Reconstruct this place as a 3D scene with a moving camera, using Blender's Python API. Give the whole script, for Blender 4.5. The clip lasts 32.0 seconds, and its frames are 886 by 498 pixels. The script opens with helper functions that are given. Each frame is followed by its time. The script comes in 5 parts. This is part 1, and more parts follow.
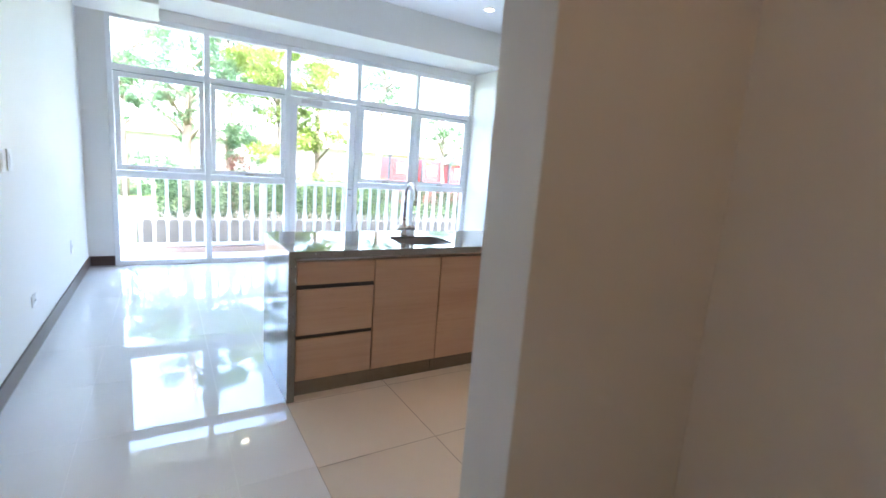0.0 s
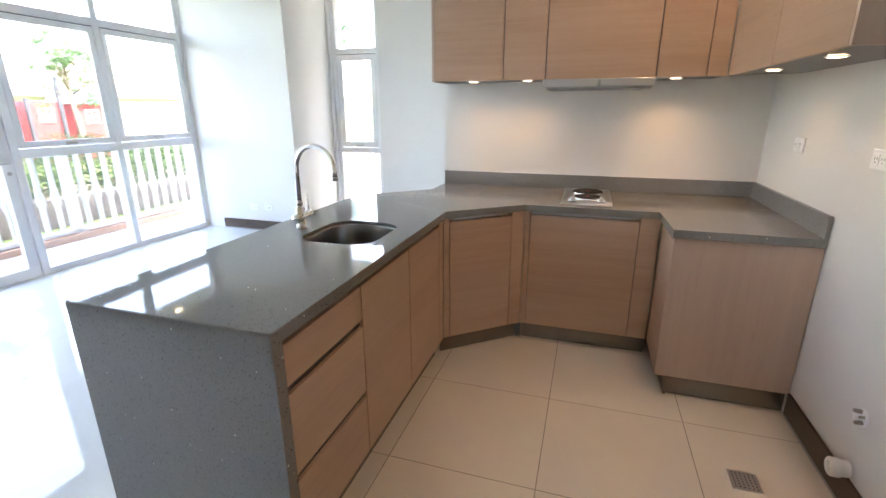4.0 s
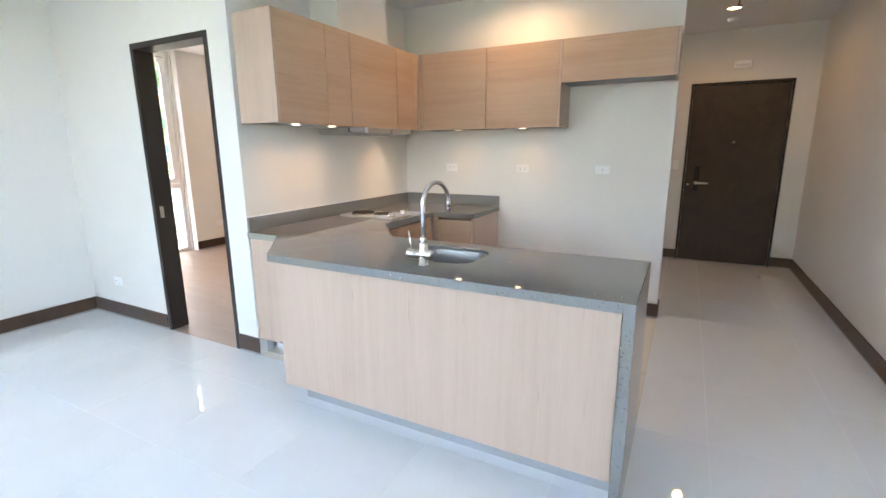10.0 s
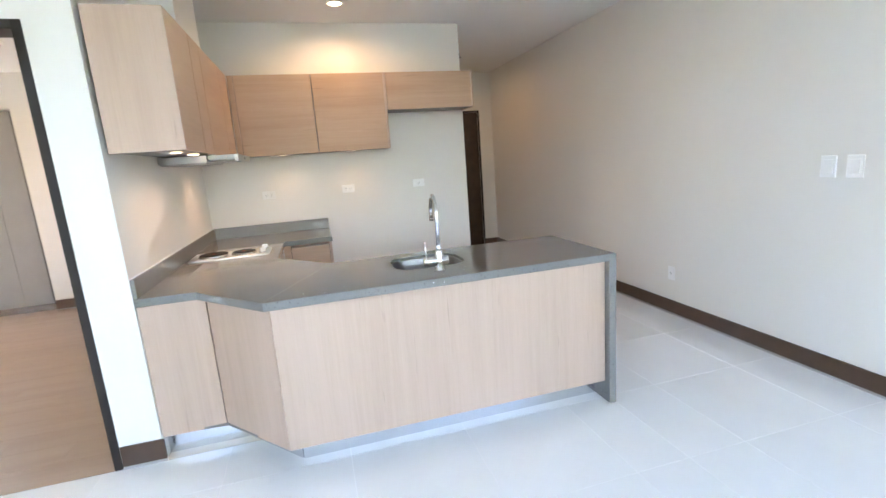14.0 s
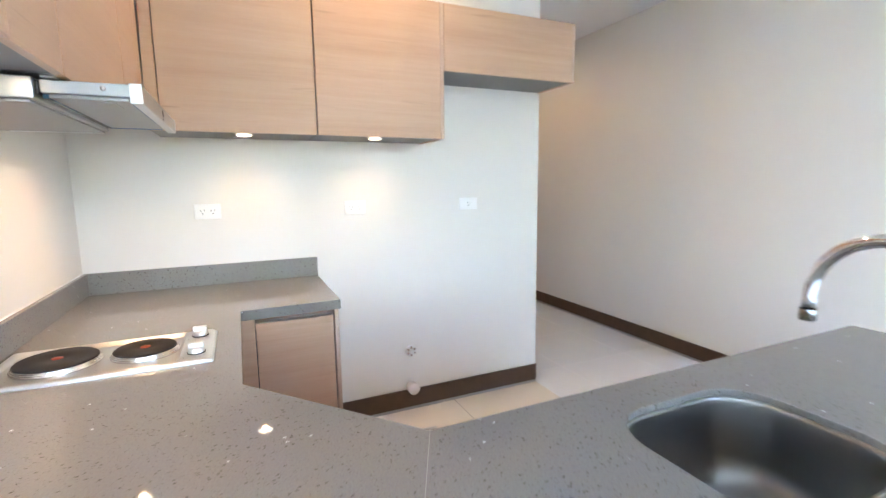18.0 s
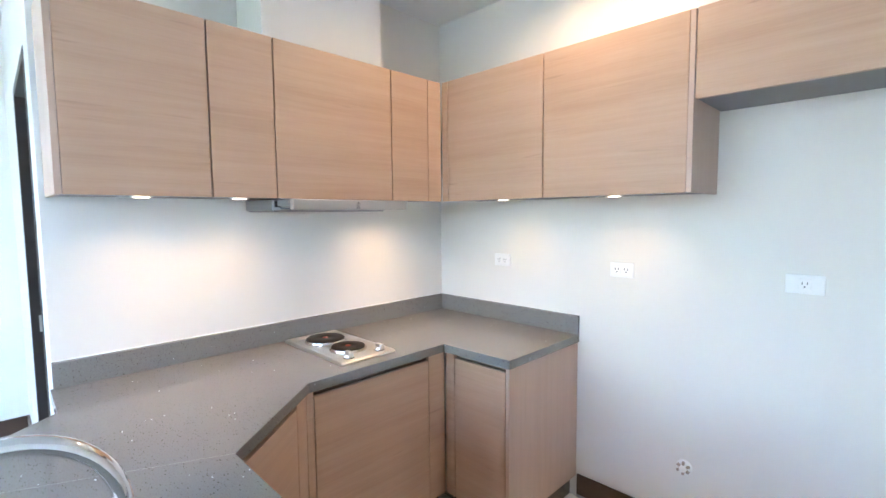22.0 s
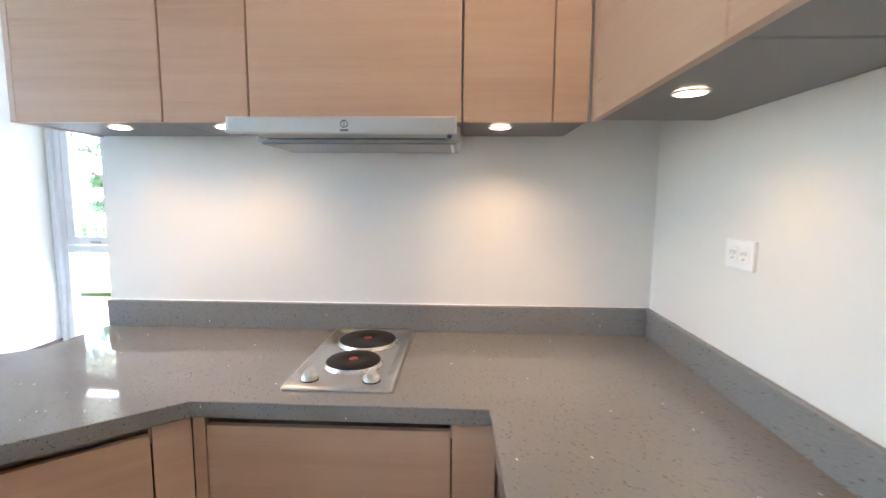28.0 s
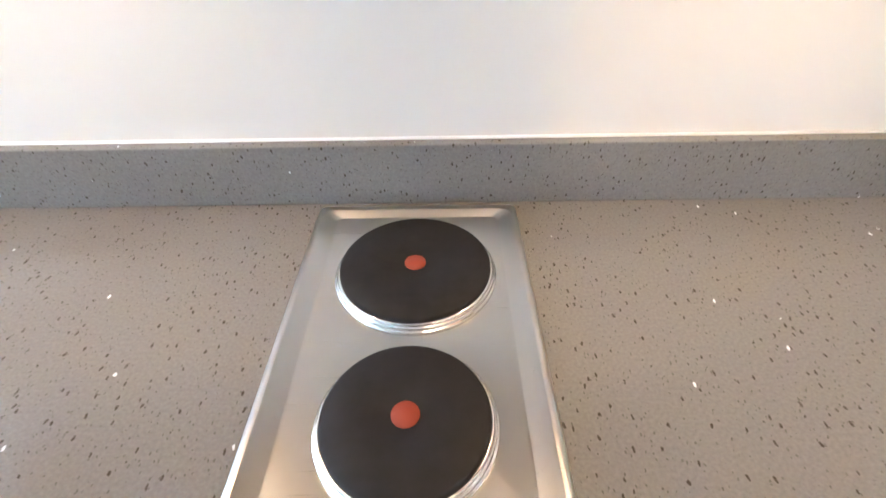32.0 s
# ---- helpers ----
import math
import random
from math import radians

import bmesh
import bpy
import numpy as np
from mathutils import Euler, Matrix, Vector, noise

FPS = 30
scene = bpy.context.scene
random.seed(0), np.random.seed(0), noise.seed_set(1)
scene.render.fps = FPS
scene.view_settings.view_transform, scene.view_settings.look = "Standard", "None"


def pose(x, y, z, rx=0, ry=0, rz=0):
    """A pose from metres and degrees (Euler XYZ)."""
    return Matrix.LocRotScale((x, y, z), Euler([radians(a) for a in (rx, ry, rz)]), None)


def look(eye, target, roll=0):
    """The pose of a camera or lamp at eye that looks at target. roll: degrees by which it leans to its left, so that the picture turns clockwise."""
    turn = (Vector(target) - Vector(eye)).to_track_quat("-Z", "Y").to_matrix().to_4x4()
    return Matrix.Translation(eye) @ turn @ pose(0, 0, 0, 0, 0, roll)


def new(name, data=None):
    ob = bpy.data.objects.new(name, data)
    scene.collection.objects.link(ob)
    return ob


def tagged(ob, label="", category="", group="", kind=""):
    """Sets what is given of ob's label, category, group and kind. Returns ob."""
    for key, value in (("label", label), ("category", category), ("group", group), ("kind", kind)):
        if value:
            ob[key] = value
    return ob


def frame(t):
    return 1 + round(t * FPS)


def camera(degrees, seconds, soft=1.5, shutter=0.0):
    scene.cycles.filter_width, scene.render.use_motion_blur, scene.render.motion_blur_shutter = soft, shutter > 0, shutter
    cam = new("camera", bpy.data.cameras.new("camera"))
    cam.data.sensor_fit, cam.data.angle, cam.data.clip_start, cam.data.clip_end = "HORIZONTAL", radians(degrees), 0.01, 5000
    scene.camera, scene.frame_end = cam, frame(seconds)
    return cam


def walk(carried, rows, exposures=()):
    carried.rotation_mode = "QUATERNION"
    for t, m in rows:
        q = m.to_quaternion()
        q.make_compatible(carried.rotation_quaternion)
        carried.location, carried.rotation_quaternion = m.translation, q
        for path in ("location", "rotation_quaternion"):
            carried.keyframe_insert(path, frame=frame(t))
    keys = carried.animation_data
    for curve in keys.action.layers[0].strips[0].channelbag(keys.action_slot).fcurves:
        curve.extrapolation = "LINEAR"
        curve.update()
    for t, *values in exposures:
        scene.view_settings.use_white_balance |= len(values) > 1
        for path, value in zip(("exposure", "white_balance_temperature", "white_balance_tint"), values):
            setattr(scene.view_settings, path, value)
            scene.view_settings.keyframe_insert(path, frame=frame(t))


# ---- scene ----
cam = camera(88.1, 32.0, shutter=0.4)
PATH = [
    (0, (0.78, -3.073, 1.41), (-0.898, -2.039, 1.067), 4.4),
    (0.5, (0.469, -3.153, 1.36), (-1.105, -1.983, 0.969), 4.9),
    (1, (0.223, -3.231, 1.358), (-1.205, -1.898, 0.928), 5.6),
    (1.5, (0.01, -3.34, 1.37), (-1.236, -1.849, 0.897), 5.1),
    (2, (-0.212, -3.379, 1.367), (-1.336, -1.804, 0.861), 4.1),
    (2.5, (-0.394, -3.393, 1.376), (-1.355, -1.719, 0.851), 3.2),
    (4.5, (-1.263, -3.356, 1.457), (-1.576, -1.472, 0.863), -0.8),
    (5, (-1.51, -3.375, 1.461), (-1.462, -1.465, 0.872), -1.0),
    (5.5, (-1.758, -3.329, 1.468), (-1.514, -1.429, 0.894), -1.1),
    (6, (-2.027, -3.267, 1.457), (-1.588, -1.389, 0.925), -1.1),
    (6.5, (-2.301, -3.222, 1.456), (-1.627, -1.409, 0.95), -1.2),
    (7, (-2.569, -3.133, 1.451), (-1.707, -1.393, 0.973), -1.1),
    (7.5, (-2.838, -3.042, 1.461), (-1.819, -1.383, 1.004), -1.2),
    (8, (-3.116, -2.952, 1.444), (-1.886, -1.437, 1.008), -0.2),
    (8.5, (-3.384, -2.861, 1.449), (-2.014, -1.469, 1.022), 0.1),
    (9, (-3.639, -2.777, 1.445), (-2.146, -1.512, 1.031), -0.1),
    (9.5, (-3.931, -2.698, 1.468), (-2.298, -1.624, 1.043), -0.1),
    (10, (-4.165, -2.61, 1.448), (-2.436, -1.701, 1.02), -0.4),
    (10.5, (-4.381, -2.496, 1.428), (-2.588, -1.718, 1.004), -0.8),
    (11, (-4.586, -2.344, 1.446), (-2.733, -1.725, 1.017), -1.4),
    (11.5, (-4.725, -2.17, 1.451), (-2.833, -1.68, 1.023), -3.3),
    (12, (-4.804, -1.909, 1.466), (-2.878, -1.579, 1.036), -4.3),
    (12.5, (-4.833, -1.613, 1.466), (-2.881, -1.522, 1.038), -3.2),
    (13, (-4.806, -1.36, 1.471), (-2.854, -1.482, 1.052), -2.5),
    (13.5, (-4.716, -1.148, 1.481), (-2.782, -1.453, 1.075), -3.5),
    (14, (-4.613, -0.928, 1.475), (-2.719, -1.443, 1.093), -4.2),
    (14.5, (-4.448, -0.734, 1.462), (-2.603, -1.414, 1.098), -4.2),
    (16.5, (-3.346, -0.33, 1.427), (-1.657, -1.365, 1.152), -3.1),
    (17, (-3.029, -0.356, 1.413), (-1.353, -1.413, 1.142), -2.6),
    (17.5, (-2.765, -0.476, 1.376), (-1.06, -1.491, 1.123), -2.4),
    (18, (-2.545, -0.663, 1.38), (-0.736, -1.471, 1.102), -0.8),
    (18.5, (-2.34, -0.86, 1.373), (-0.44, -1.408, 1.072), -0.7),
    (19, (-2.239, -1.051, 1.393), (-0.267, -1.2, 1.099), -1.7),
    (19.5, (-2.246, -1.21, 1.472), (-0.29, -0.904, 1.19), -2.8),
    (20, (-2.264, -1.371, 1.507), (-0.385, -0.735, 1.254), -4.3),
    (20.5, (-2.276, -1.565, 1.533), (-0.472, -0.732, 1.302), -3.1),
    (21, (-2.248, -1.777, 1.53), (-0.555, -0.731, 1.33), -0.1),
    (21.5, (-2.25, -2.018, 1.533), (-0.706, -0.76, 1.352), -0.5),
    (22, (-2.199, -2.229, 1.54), (-0.793, -0.814, 1.39), -0.5),
    (22.5, (-2.058, -2.427, 1.537), (-0.761, -0.909, 1.409), -0.9),
    (23, (-1.936, -2.635, 1.509), (-0.741, -1.036, 1.399), -0.8),
    (23.5, (-1.812, -2.809, 1.51), (-0.697, -1.152, 1.404), -0.4),
    (24, (-1.625, -2.958, 1.515), (-0.645, -1.219, 1.397), 0.9),
    (24.5, (-1.477, -3.03, 1.488), (-0.609, -1.233, 1.364), 2.1),
    (25, (-1.29, -2.983, 1.477), (-0.516, -1.146, 1.321), 2.3),
    (25.5, (-1.086, -2.888, 1.461), (-0.478, -0.991, 1.286), 1.6),
    (27.5, (-0.633, -1.972, 1.415), (-0.623, 0.018, 1.217), 2.5),
    (28, (-0.695, -1.693, 1.4), (-0.781, 0.293, 1.178), 0.4),
    (28.5, (-0.789, -1.45, 1.351), (-0.92, 0.514, 1.0), -0.5),
    (29, (-0.889, -1.21, 1.291), (-1.044, 0.706, 0.741), -0.2),
    (29.5, (-0.976, -1.003, 1.252), (-1.103, 0.844, 0.496), -0.2),
    (30, (-1.01, -0.813, 1.214), (-1.045, 0.949, 0.268), -0.2),
    (30.5, (-1.008, -0.687, 1.203), (-1.022, 0.952, 0.057), -0.3),
    (31, (-0.989, -0.626, 1.203), (-1.008, 0.927, -0.057), -0.5),
    (31.5, (-0.977, -0.605, 1.245), (-0.991, 0.897, -0.075), -0.9),
    (32, (-0.975, -0.61, 1.309), (-0.991, 0.91, 0.008), -1.1),
]
EXPOSURES = [(0, 5.03, 6480, 17), (1, 4.68, 6550, 17), (2, 4.63, 7000, 19), (5, 5.06, 7400, 20.5), (6, 5.06, 7450, 20.5), (7, 5.16, 7350, 20.5), (9,
             5.14, 7250, 18.5), (12, 5.0, 7400, 19.5), (14, 5.17, 7350, 19.5), (17, 5.44, 7200, 20.5), (18, 5.80, 6650, 16.5), (19, 5.76, 6480, 15.5),
             (21, 5.72, 5880, 15), (23, 5.66, 6430, 17), (24, 5.58, 6540, 17.5), (25, 5.52, 6470, 17.5), (28, 5.48, 6450, 16.5), (29, 5.66, 6400, 17), (30,
             5.90, 6430, 17), (31, 5.91, 6260, 15.5), (32, 5.84, 6180, 14.5)]
walk(cam, [(t, look(*row)) for t, *row in PATH], EXPOSURES)

# ==== world, sun and lamps ====
world = bpy.data.worlds.new("sky")
scene.world = world
world.use_nodes = True
wn = world.node_tree.nodes
wl = world.node_tree.links
sky = wn.new("ShaderNodeTexSky")
sky.sky_type = "NISHITA"
sky.sun_disc = False
sky.sun_elevation = radians(58)
sky.sun_rotation = radians(60)
sky.air_density, sky.dust_density = 1.0, 3.0
wl.new(sky.outputs[0], wn["Background"].inputs[0])
wn["Background"].inputs[1].default_value = 0.15

sun_data = bpy.data.lights.new("sun", "SUN")
sun_data.energy = 0.9
sun_data.angle = radians(10.0)
sun_data.color = (1.0, 0.95, 0.87)
sun = new("sun", sun_data)
# the sun stands behind the flat, so none of it falls in through the windows
sun.matrix_world = look((30, -16, 55), (0, 0, 0))


def spot(x, y, z, watts, degrees, blend=0.7, size=0.03, colour=(1.0, 0.70, 0.40)):
    d = bpy.data.lights.new("spot", "SPOT")
    d.energy, d.spot_size, d.spot_blend, d.shadow_soft_size, d.color = watts, radians(degrees), blend, size, colour
    ob = new("spot", d)
    ob.matrix_world = look((x, y, z), (x, y - 0.0001, z - 1))
    return ob


# ==== materials ====
def nodes_of(name):
    m = bpy.data.materials.new(name)
    m.use_nodes = True
    nt = m.node_tree
    return m, nt.nodes, nt.links, nt.nodes["Principled BSDF"]


def ramp(n, stops):
    r = n.new("ShaderNodeValToRGB")
    e = r.color_ramp.elements
    while len(e) < len(stops):
        e.new(0.5)
    for el, (p, c) in zip(e, stops):
        el.position, el.color = p, (*c, 1)
    return r


def coords(n, l, scale, random_shift=0.0, turn=0.0):
    tc = n.new("ShaderNodeTexCoord")
    mp = n.new("ShaderNodeMapping")
    mp.inputs["Scale"].default_value = scale
    if turn:
        mp.vector_type = "TEXTURE"
        mp.inputs["Scale"].default_value = [1 / c for c in scale]
        mp.inputs["Rotation"].default_value = (0, 0, radians(turn))
    l.new(tc.outputs["Object"], mp.inputs[0])
    if random_shift:
        oi = n.new("ShaderNodeObjectInfo")
        mul = n.new("ShaderNodeMath")
        mul.operation = "MULTIPLY"
        mul.inputs[1].default_value = random_shift
        l.new(oi.outputs["Random"], mul.inputs[0])
        cb = n.new("ShaderNodeCombineXYZ")
        for i in range(3):
            l.new(mul.outputs[0], cb.inputs[i])
        l.new(cb.outputs[0], mp.inputs["Location"])
    return mp


def noise_tex(n, l, vec, scale, detail=4.0, rough=0.55, distort=0.0):
    t = n.new("ShaderNodeTexNoise")
    t.inputs["Scale"].default_value = scale
    t.inputs["Detail"].default_value = detail
    t.inputs["Roughness"].default_value = rough
    t.inputs["Distortion"].default_value = distort
    l.new(vec.outputs[0], t.inputs["Vector"])
    return t


def bump(n, l, height, bsdf, strength, distance=0.002):
    b = n.new("ShaderNodeBump")
    b.inputs["Strength"].default_value = strength
    b.inputs["Distance"].default_value = distance
    l.new(height, b.inputs["Height"])
    l.new(b.outputs[0], bsdf.inputs["Normal"])


def plain(name, colour, rough=0.5, metal=0.0, vary=0.06, scale=6.0, grain=120.0, relief=0.05, coat=0.0):
    """A surface of one colour with a faint cloud, fine grain and relief."""
    m, n, l, b = nodes_of(name)
    mp = coords(n, l, (1, 1, 1))
    big = noise_tex(n, l, mp, scale, 3)
    lo = tuple(c * (1 - vary) for c in colour)
    hi = tuple(min(1, c * (1 + vary)) for c in colour)
    r = ramp(n, [(0.3, lo), (0.7, hi)])
    l.new(big.outputs[0], r.inputs[0])
    l.new(r.outputs[0], b.inputs["Base Color"])
    fine = noise_tex(n, l, mp, grain, 2)
    rr = n.new("ShaderNodeMapRange")
    rr.inputs["To Min"].default_value = max(0.02, rough - 0.05)
    rr.inputs["To Max"].default_value = min(1, rough + 0.05)
    l.new(big.outputs[0], rr.inputs["Value"])
    l.new(rr.outputs[0], b.inputs["Roughness"])
    b.inputs["Metallic"].default_value = metal
    b.inputs["Coat Weight"].default_value = coat
    if relief:
        bump(n, l, fine.outputs[0], b, relief)
    return m


def wood(name, grain, dark, mid, light, rough=0.42, turn=0.0):
    """Oak-look laminate with its grain along the axis 0, 1 or 2: soft bands, fine pores and a few darker flecks."""
    m, n, l, b = nodes_of(name)

    def layer(across, along, detail, distort):
        sc = [across] * 3
        sc[grain] = along
        return noise_tex(n, l, coords(n, l, sc, 37.0, turn), 1.0, detail, 0.6, distort)

    def mix(a, wa, c, wc):
        one = n.new("ShaderNodeMath")
        one.operation = "MULTIPLY"
        one.inputs[1].default_value = wa
        l.new(a, one.inputs[0])
        two = n.new("ShaderNodeMath")
        two.operation = "MULTIPLY_ADD"
        two.inputs[1].default_value = wc
        l.new(c, two.inputs[0])
        l.new(one.outputs[0], two.inputs[2])
        return two.outputs[0]

    bands = layer(5.5, 0.45, 3, 0.35)
    streaks = layer(34.0, 1.1, 4, 0.5)
    pores = layer(210.0, 7.0, 3, 0.2)
    tone = mix(mix(bands.outputs[0], 0.50, streaks.outputs[0], 0.30), 1.0, pores.outputs[0], 0.20)
    r = ramp(n, [(0.36, dark), (0.5, mid), (0.64, light)])
    l.new(tone, r.inputs[0])
    fleck = layer(46.0, 2.6, 2, 0.4)
    cut = ramp(n, [(0.68, (0, 0, 0)), (0.82, (0.8, 0.8, 0.8))])
    l.new(fleck.outputs[0], cut.inputs[0])
    mx = n.new("ShaderNodeMix")
    mx.data_type = "RGBA"
    mx.inputs[7].default_value = (*[c * 0.74 for c in dark], 1)
    l.new(cut.outputs[0], mx.inputs[0])
    l.new(r.outputs[0], mx.inputs[6])
    l.new(mx.outputs[2], b.inputs["Base Color"])
    rr = n.new("ShaderNodeMapRange")
    rr.inputs["To Min"].default_value = rough - 0.06
    rr.inputs["To Max"].default_value = rough + 0.08
    l.new(streaks.outputs[0], rr.inputs["Value"])
    l.new(rr.outputs[0], b.inputs["Roughness"])
    bump(n, l, pores.outputs[0], b, 0.10, 0.0006)
    return m


def tile_mat(name, lo, hi, rough, speck=0.0, coat=0.0):
    m, n, l, b = nodes_of(name)
    mp = coords(n, l, (1, 1, 1))
    big = noise_tex(n, l, mp, 3.0, 5, 0.6)
    fine = noise_tex(n, l, mp, 160.0, 2)
    oi = n.new("ShaderNodeObjectInfo")
    add = n.new("ShaderNodeMath")
    add.operation = "MULTIPLY_ADD"
    add.inputs[1].default_value = 0.18
    l.new(oi.outputs["Random"], add.inputs[0])
    l.new(big.outputs[0], add.inputs[2])
    r = ramp(n, [(0.35, lo), (0.85, hi)])
    l.new(add.outputs[0], r.inputs[0])
    l.new(r.outputs[0], b.inputs["Base Color"])
    rr = n.new("ShaderNodeMapRange")
    rr.inputs["To Min"].default_value = rough * 0.8
    rr.inputs["To Max"].default_value = rough * 1.3
    l.new(big.outputs[0], rr.inputs["Value"])
    l.new(rr.outputs[0], b.inputs["Roughness"])
    b.inputs["Coat Weight"].default_value = coat
    b.inputs["Coat Roughness"].default_value = 0.02
    if speck:
        bump(n, l, fine.outputs[0], b, speck, 0.0005)
    return m


def quartz(name):
    """Grey engineered stone with dark and a few bright chips."""
    m, n, l, b = nodes_of(name)
    mp = coords(n, l, (1, 1, 1))
    warp = noise_tex(n, l, mp, 90.0, 2)
    shift = n.new("ShaderNodeVectorMath")
    shift.operation = "MULTIPLY_ADD"
    shift.inputs[1].default_value = (0.006, 0.006, 0.006)
    l.new(warp.outputs[1], shift.inputs[0])
    l.new(mp.outputs[0], shift.inputs[2])
    long = n.new("ShaderNodeMapping")
    long.inputs["Scale"].default_value = (1.0, 0.42, 0.55)
    long.inputs["Rotation"].default_value = (0.3, 0.2, 0.7)
    l.new(shift.outputs[0], long.inputs[0])
    base = noise_tex(n, l, mp, 260.0, 3)
    r0 = ramp(n, [(0.3, (0.192, 0.190, 0.177)), (0.7, (0.238, 0.236, 0.221))])
    l.new(base.outputs[0], r0.inputs[0])
    col = r0.outputs[0]
    for scale, thr, density, colour in ((290.0, 0.0014, 0.50, (0.125, 0.120, 0.108)), (165.0, 0.0026, 0.36, (0.074, 0.065, 0.053)),
                                        (75.0, 0.0030, 0.07, (0.80, 0.84, 0.86))):
        v = n.new("ShaderNodeTexVoronoi")
        v.inputs["Scale"].default_value = scale
        l.new(long.outputs[0], v.inputs["Vector"])
        lt = n.new("ShaderNodeMath")
        lt.operation = "LESS_THAN"
        lt.inputs[1].default_value = thr * scale * 0.5
        l.new(v.outputs["Distance"], lt.inputs[0])
        sep = n.new("ShaderNodeSeparateColor")
        l.new(v.outputs["Color"], sep.inputs[0])
        lt2 = n.new("ShaderNodeMath")
        lt2.operation = "LESS_THAN"
        lt2.inputs[1].default_value = density
        l.new(sep.outputs[0], lt2.inputs[0])
        mul = n.new("ShaderNodeMath")
        mul.operation = "MULTIPLY"
        l.new(lt.outputs[0], mul.inputs[0])
        l.new(lt2.outputs[0], mul.inputs[1])
        mx = n.new("ShaderNodeMix")
        mx.data_type = "RGBA"
        mx.inputs[7].default_value = (*colour, 1)
        l.new(mul.outputs[0], mx.inputs[0])
        l.new(col, mx.inputs[6])
        col = mx.outputs[2]
    l.new(col, b.inputs["Base Color"])
    b.inputs["Roughness"].default_value = 0.04
    return m


def brushed(name, colour, rough, axis, strength=0.06):
    m, n, l, b = nodes_of(name)
    sc = [900.0, 900.0, 900.0]
    sc[axis] = 6.0
    mp = coords(n, l, sc)
    f = noise_tex(n, l, mp, 1.0, 3)
    b.inputs["Base Color"].default_value = (*colour, 1)
    b.inputs["Metallic"].default_value = 1.0
    rr = n.new("ShaderNodeMapRange")
    rr.inputs["To Min"].default_value = rough * 0.75
    rr.inputs["To Max"].default_value = rough * 1.3
    l.new(f.outputs[0], rr.inputs["Value"])
    l.new(rr.outputs[0], b.inputs["Roughness"])
    bump(n, l, f.outputs[0], b, strength, 0.0003)
    return m


def glow(name, colour, strength):
    m, n, l, b = nodes_of(name)
    b.inputs["Base Color"].default_value = (*colour, 1)
    b.inputs["Emission Color"].default_value = (*colour, 1)
    b.inputs["Emission Strength"].default_value = strength
    return m


def glass_mat(name, tint=(1, 1, 1), rough=0.0):
    m, n, l, b = nodes_of(name)
    out = n["Material Output"]
    g = n.new("ShaderNodeBsdfGlossy")
    g.inputs["Roughness"].default_value = rough
    t = n.new("ShaderNodeBsdfTransparent")
    t.inputs[0].default_value = (*tint, 1)
    fr = n.new("ShaderNodeLayerWeight")
    fr.inputs[0].default_value = 0.5
    pw = n.new("ShaderNodeMath")
    pw.operation = "POWER"
    pw.inputs[1].default_value = 5.0
    l.new(fr.outputs["Facing"], pw.inputs[0])
    ma = n.new("ShaderNodeMath")
    ma.operation = "MULTIPLY_ADD"
    ma.inputs[1].default_value = 0.9
    ma.inputs[2].default_value = 0.04
    l.new(pw.outputs[0], ma.inputs[0])
    mx = n.new("ShaderNodeMixShader")
    l.new(ma.outputs[0], mx.inputs[0])
    l.new(t.outputs[0], mx.inputs[1])
    l.new(g.outputs[0], mx.inputs[2])
    l.new(mx.outputs[0], out.inputs[0])
    return m


def leaf_mat(name, lo, hi):
    m, n, l, b = nodes_of(name)
    ge = n.new("ShaderNodeNewGeometry")
    r = ramp(n, [(0.0, lo), (1.0, hi)])
    l.new(ge.outputs["Random Per Island"], r.inputs[0])
    l.new(r.outputs[0], b.inputs["Base Color"])
    b.inputs["Roughness"].default_value = 0.5
    tr = n.new("ShaderNodeBsdfTranslucent")
    l.new(r.outputs[0], tr.inputs[0])
    mx = n.new("ShaderNodeMixShader")
    mx.inputs[0].default_value = 0.5
    l.new(b.outputs[0], mx.inputs[1])
    l.new(tr.outputs[0], mx.inputs[2])
    l.new(mx.outputs[0], n["Material Output"].inputs[0])
    return m


PAINT = plain("wall_paint", (0.785, 0.765, 0.722), 0.5, vary=0.015, scale=1.5, grain=220, relief=0.06)
CEIL = plain("ceiling_paint", (0.86, 0.86, 0.85), 0.7, vary=0.012, scale=1.5, grain=180, relief=0.05)
BASE = plain("baseboard_tile", (0.075, 0.042, 0.026), 0.35, vary=0.15, scale=12)
FLOOR = tile_mat("polished_tile", (0.81, 0.815, 0.81), (0.85, 0.855, 0.85), 0.03, coat=0.3)
KFLOOR = tile_mat("kitchen_tile", (0.75, 0.668, 0.56), (0.80, 0.718, 0.61), 0.24, 0.05)
BFLOOR = wood("bedroom_plank", 1, (0.30, 0.21, 0.145), (0.335, 0.24, 0.168), (0.365, 0.265, 0.19), 0.34)
GROUT = plain("grout", (0.30, 0.235, 0.175), 0.9, vary=0.1, grain=400)
WGROUT = plain("pale_grout", (0.93, 0.93, 0.92), 0.9, vary=0.03, grain=400)
OAK = ((0.452, 0.290, 0.190), (0.510, 0.338, 0.228), (0.550, 0.375, 0.262))
OAK_X, OAK_Y = (wood("oak_" + "xy"[i], i, *OAK) for i in range(2))
# same laminate as the other oak, its colour paled to carry daylight
OAK_Z = wood("oak_upright_daylit", 2, (0.490, 0.350, 0.265), (0.535, 0.388, 0.300), (0.570, 0.418, 0.328))
OAK_D = wood("oak_slanted", 0, *OAK, turn=40.4)
STONE = quartz("grey_quartz")
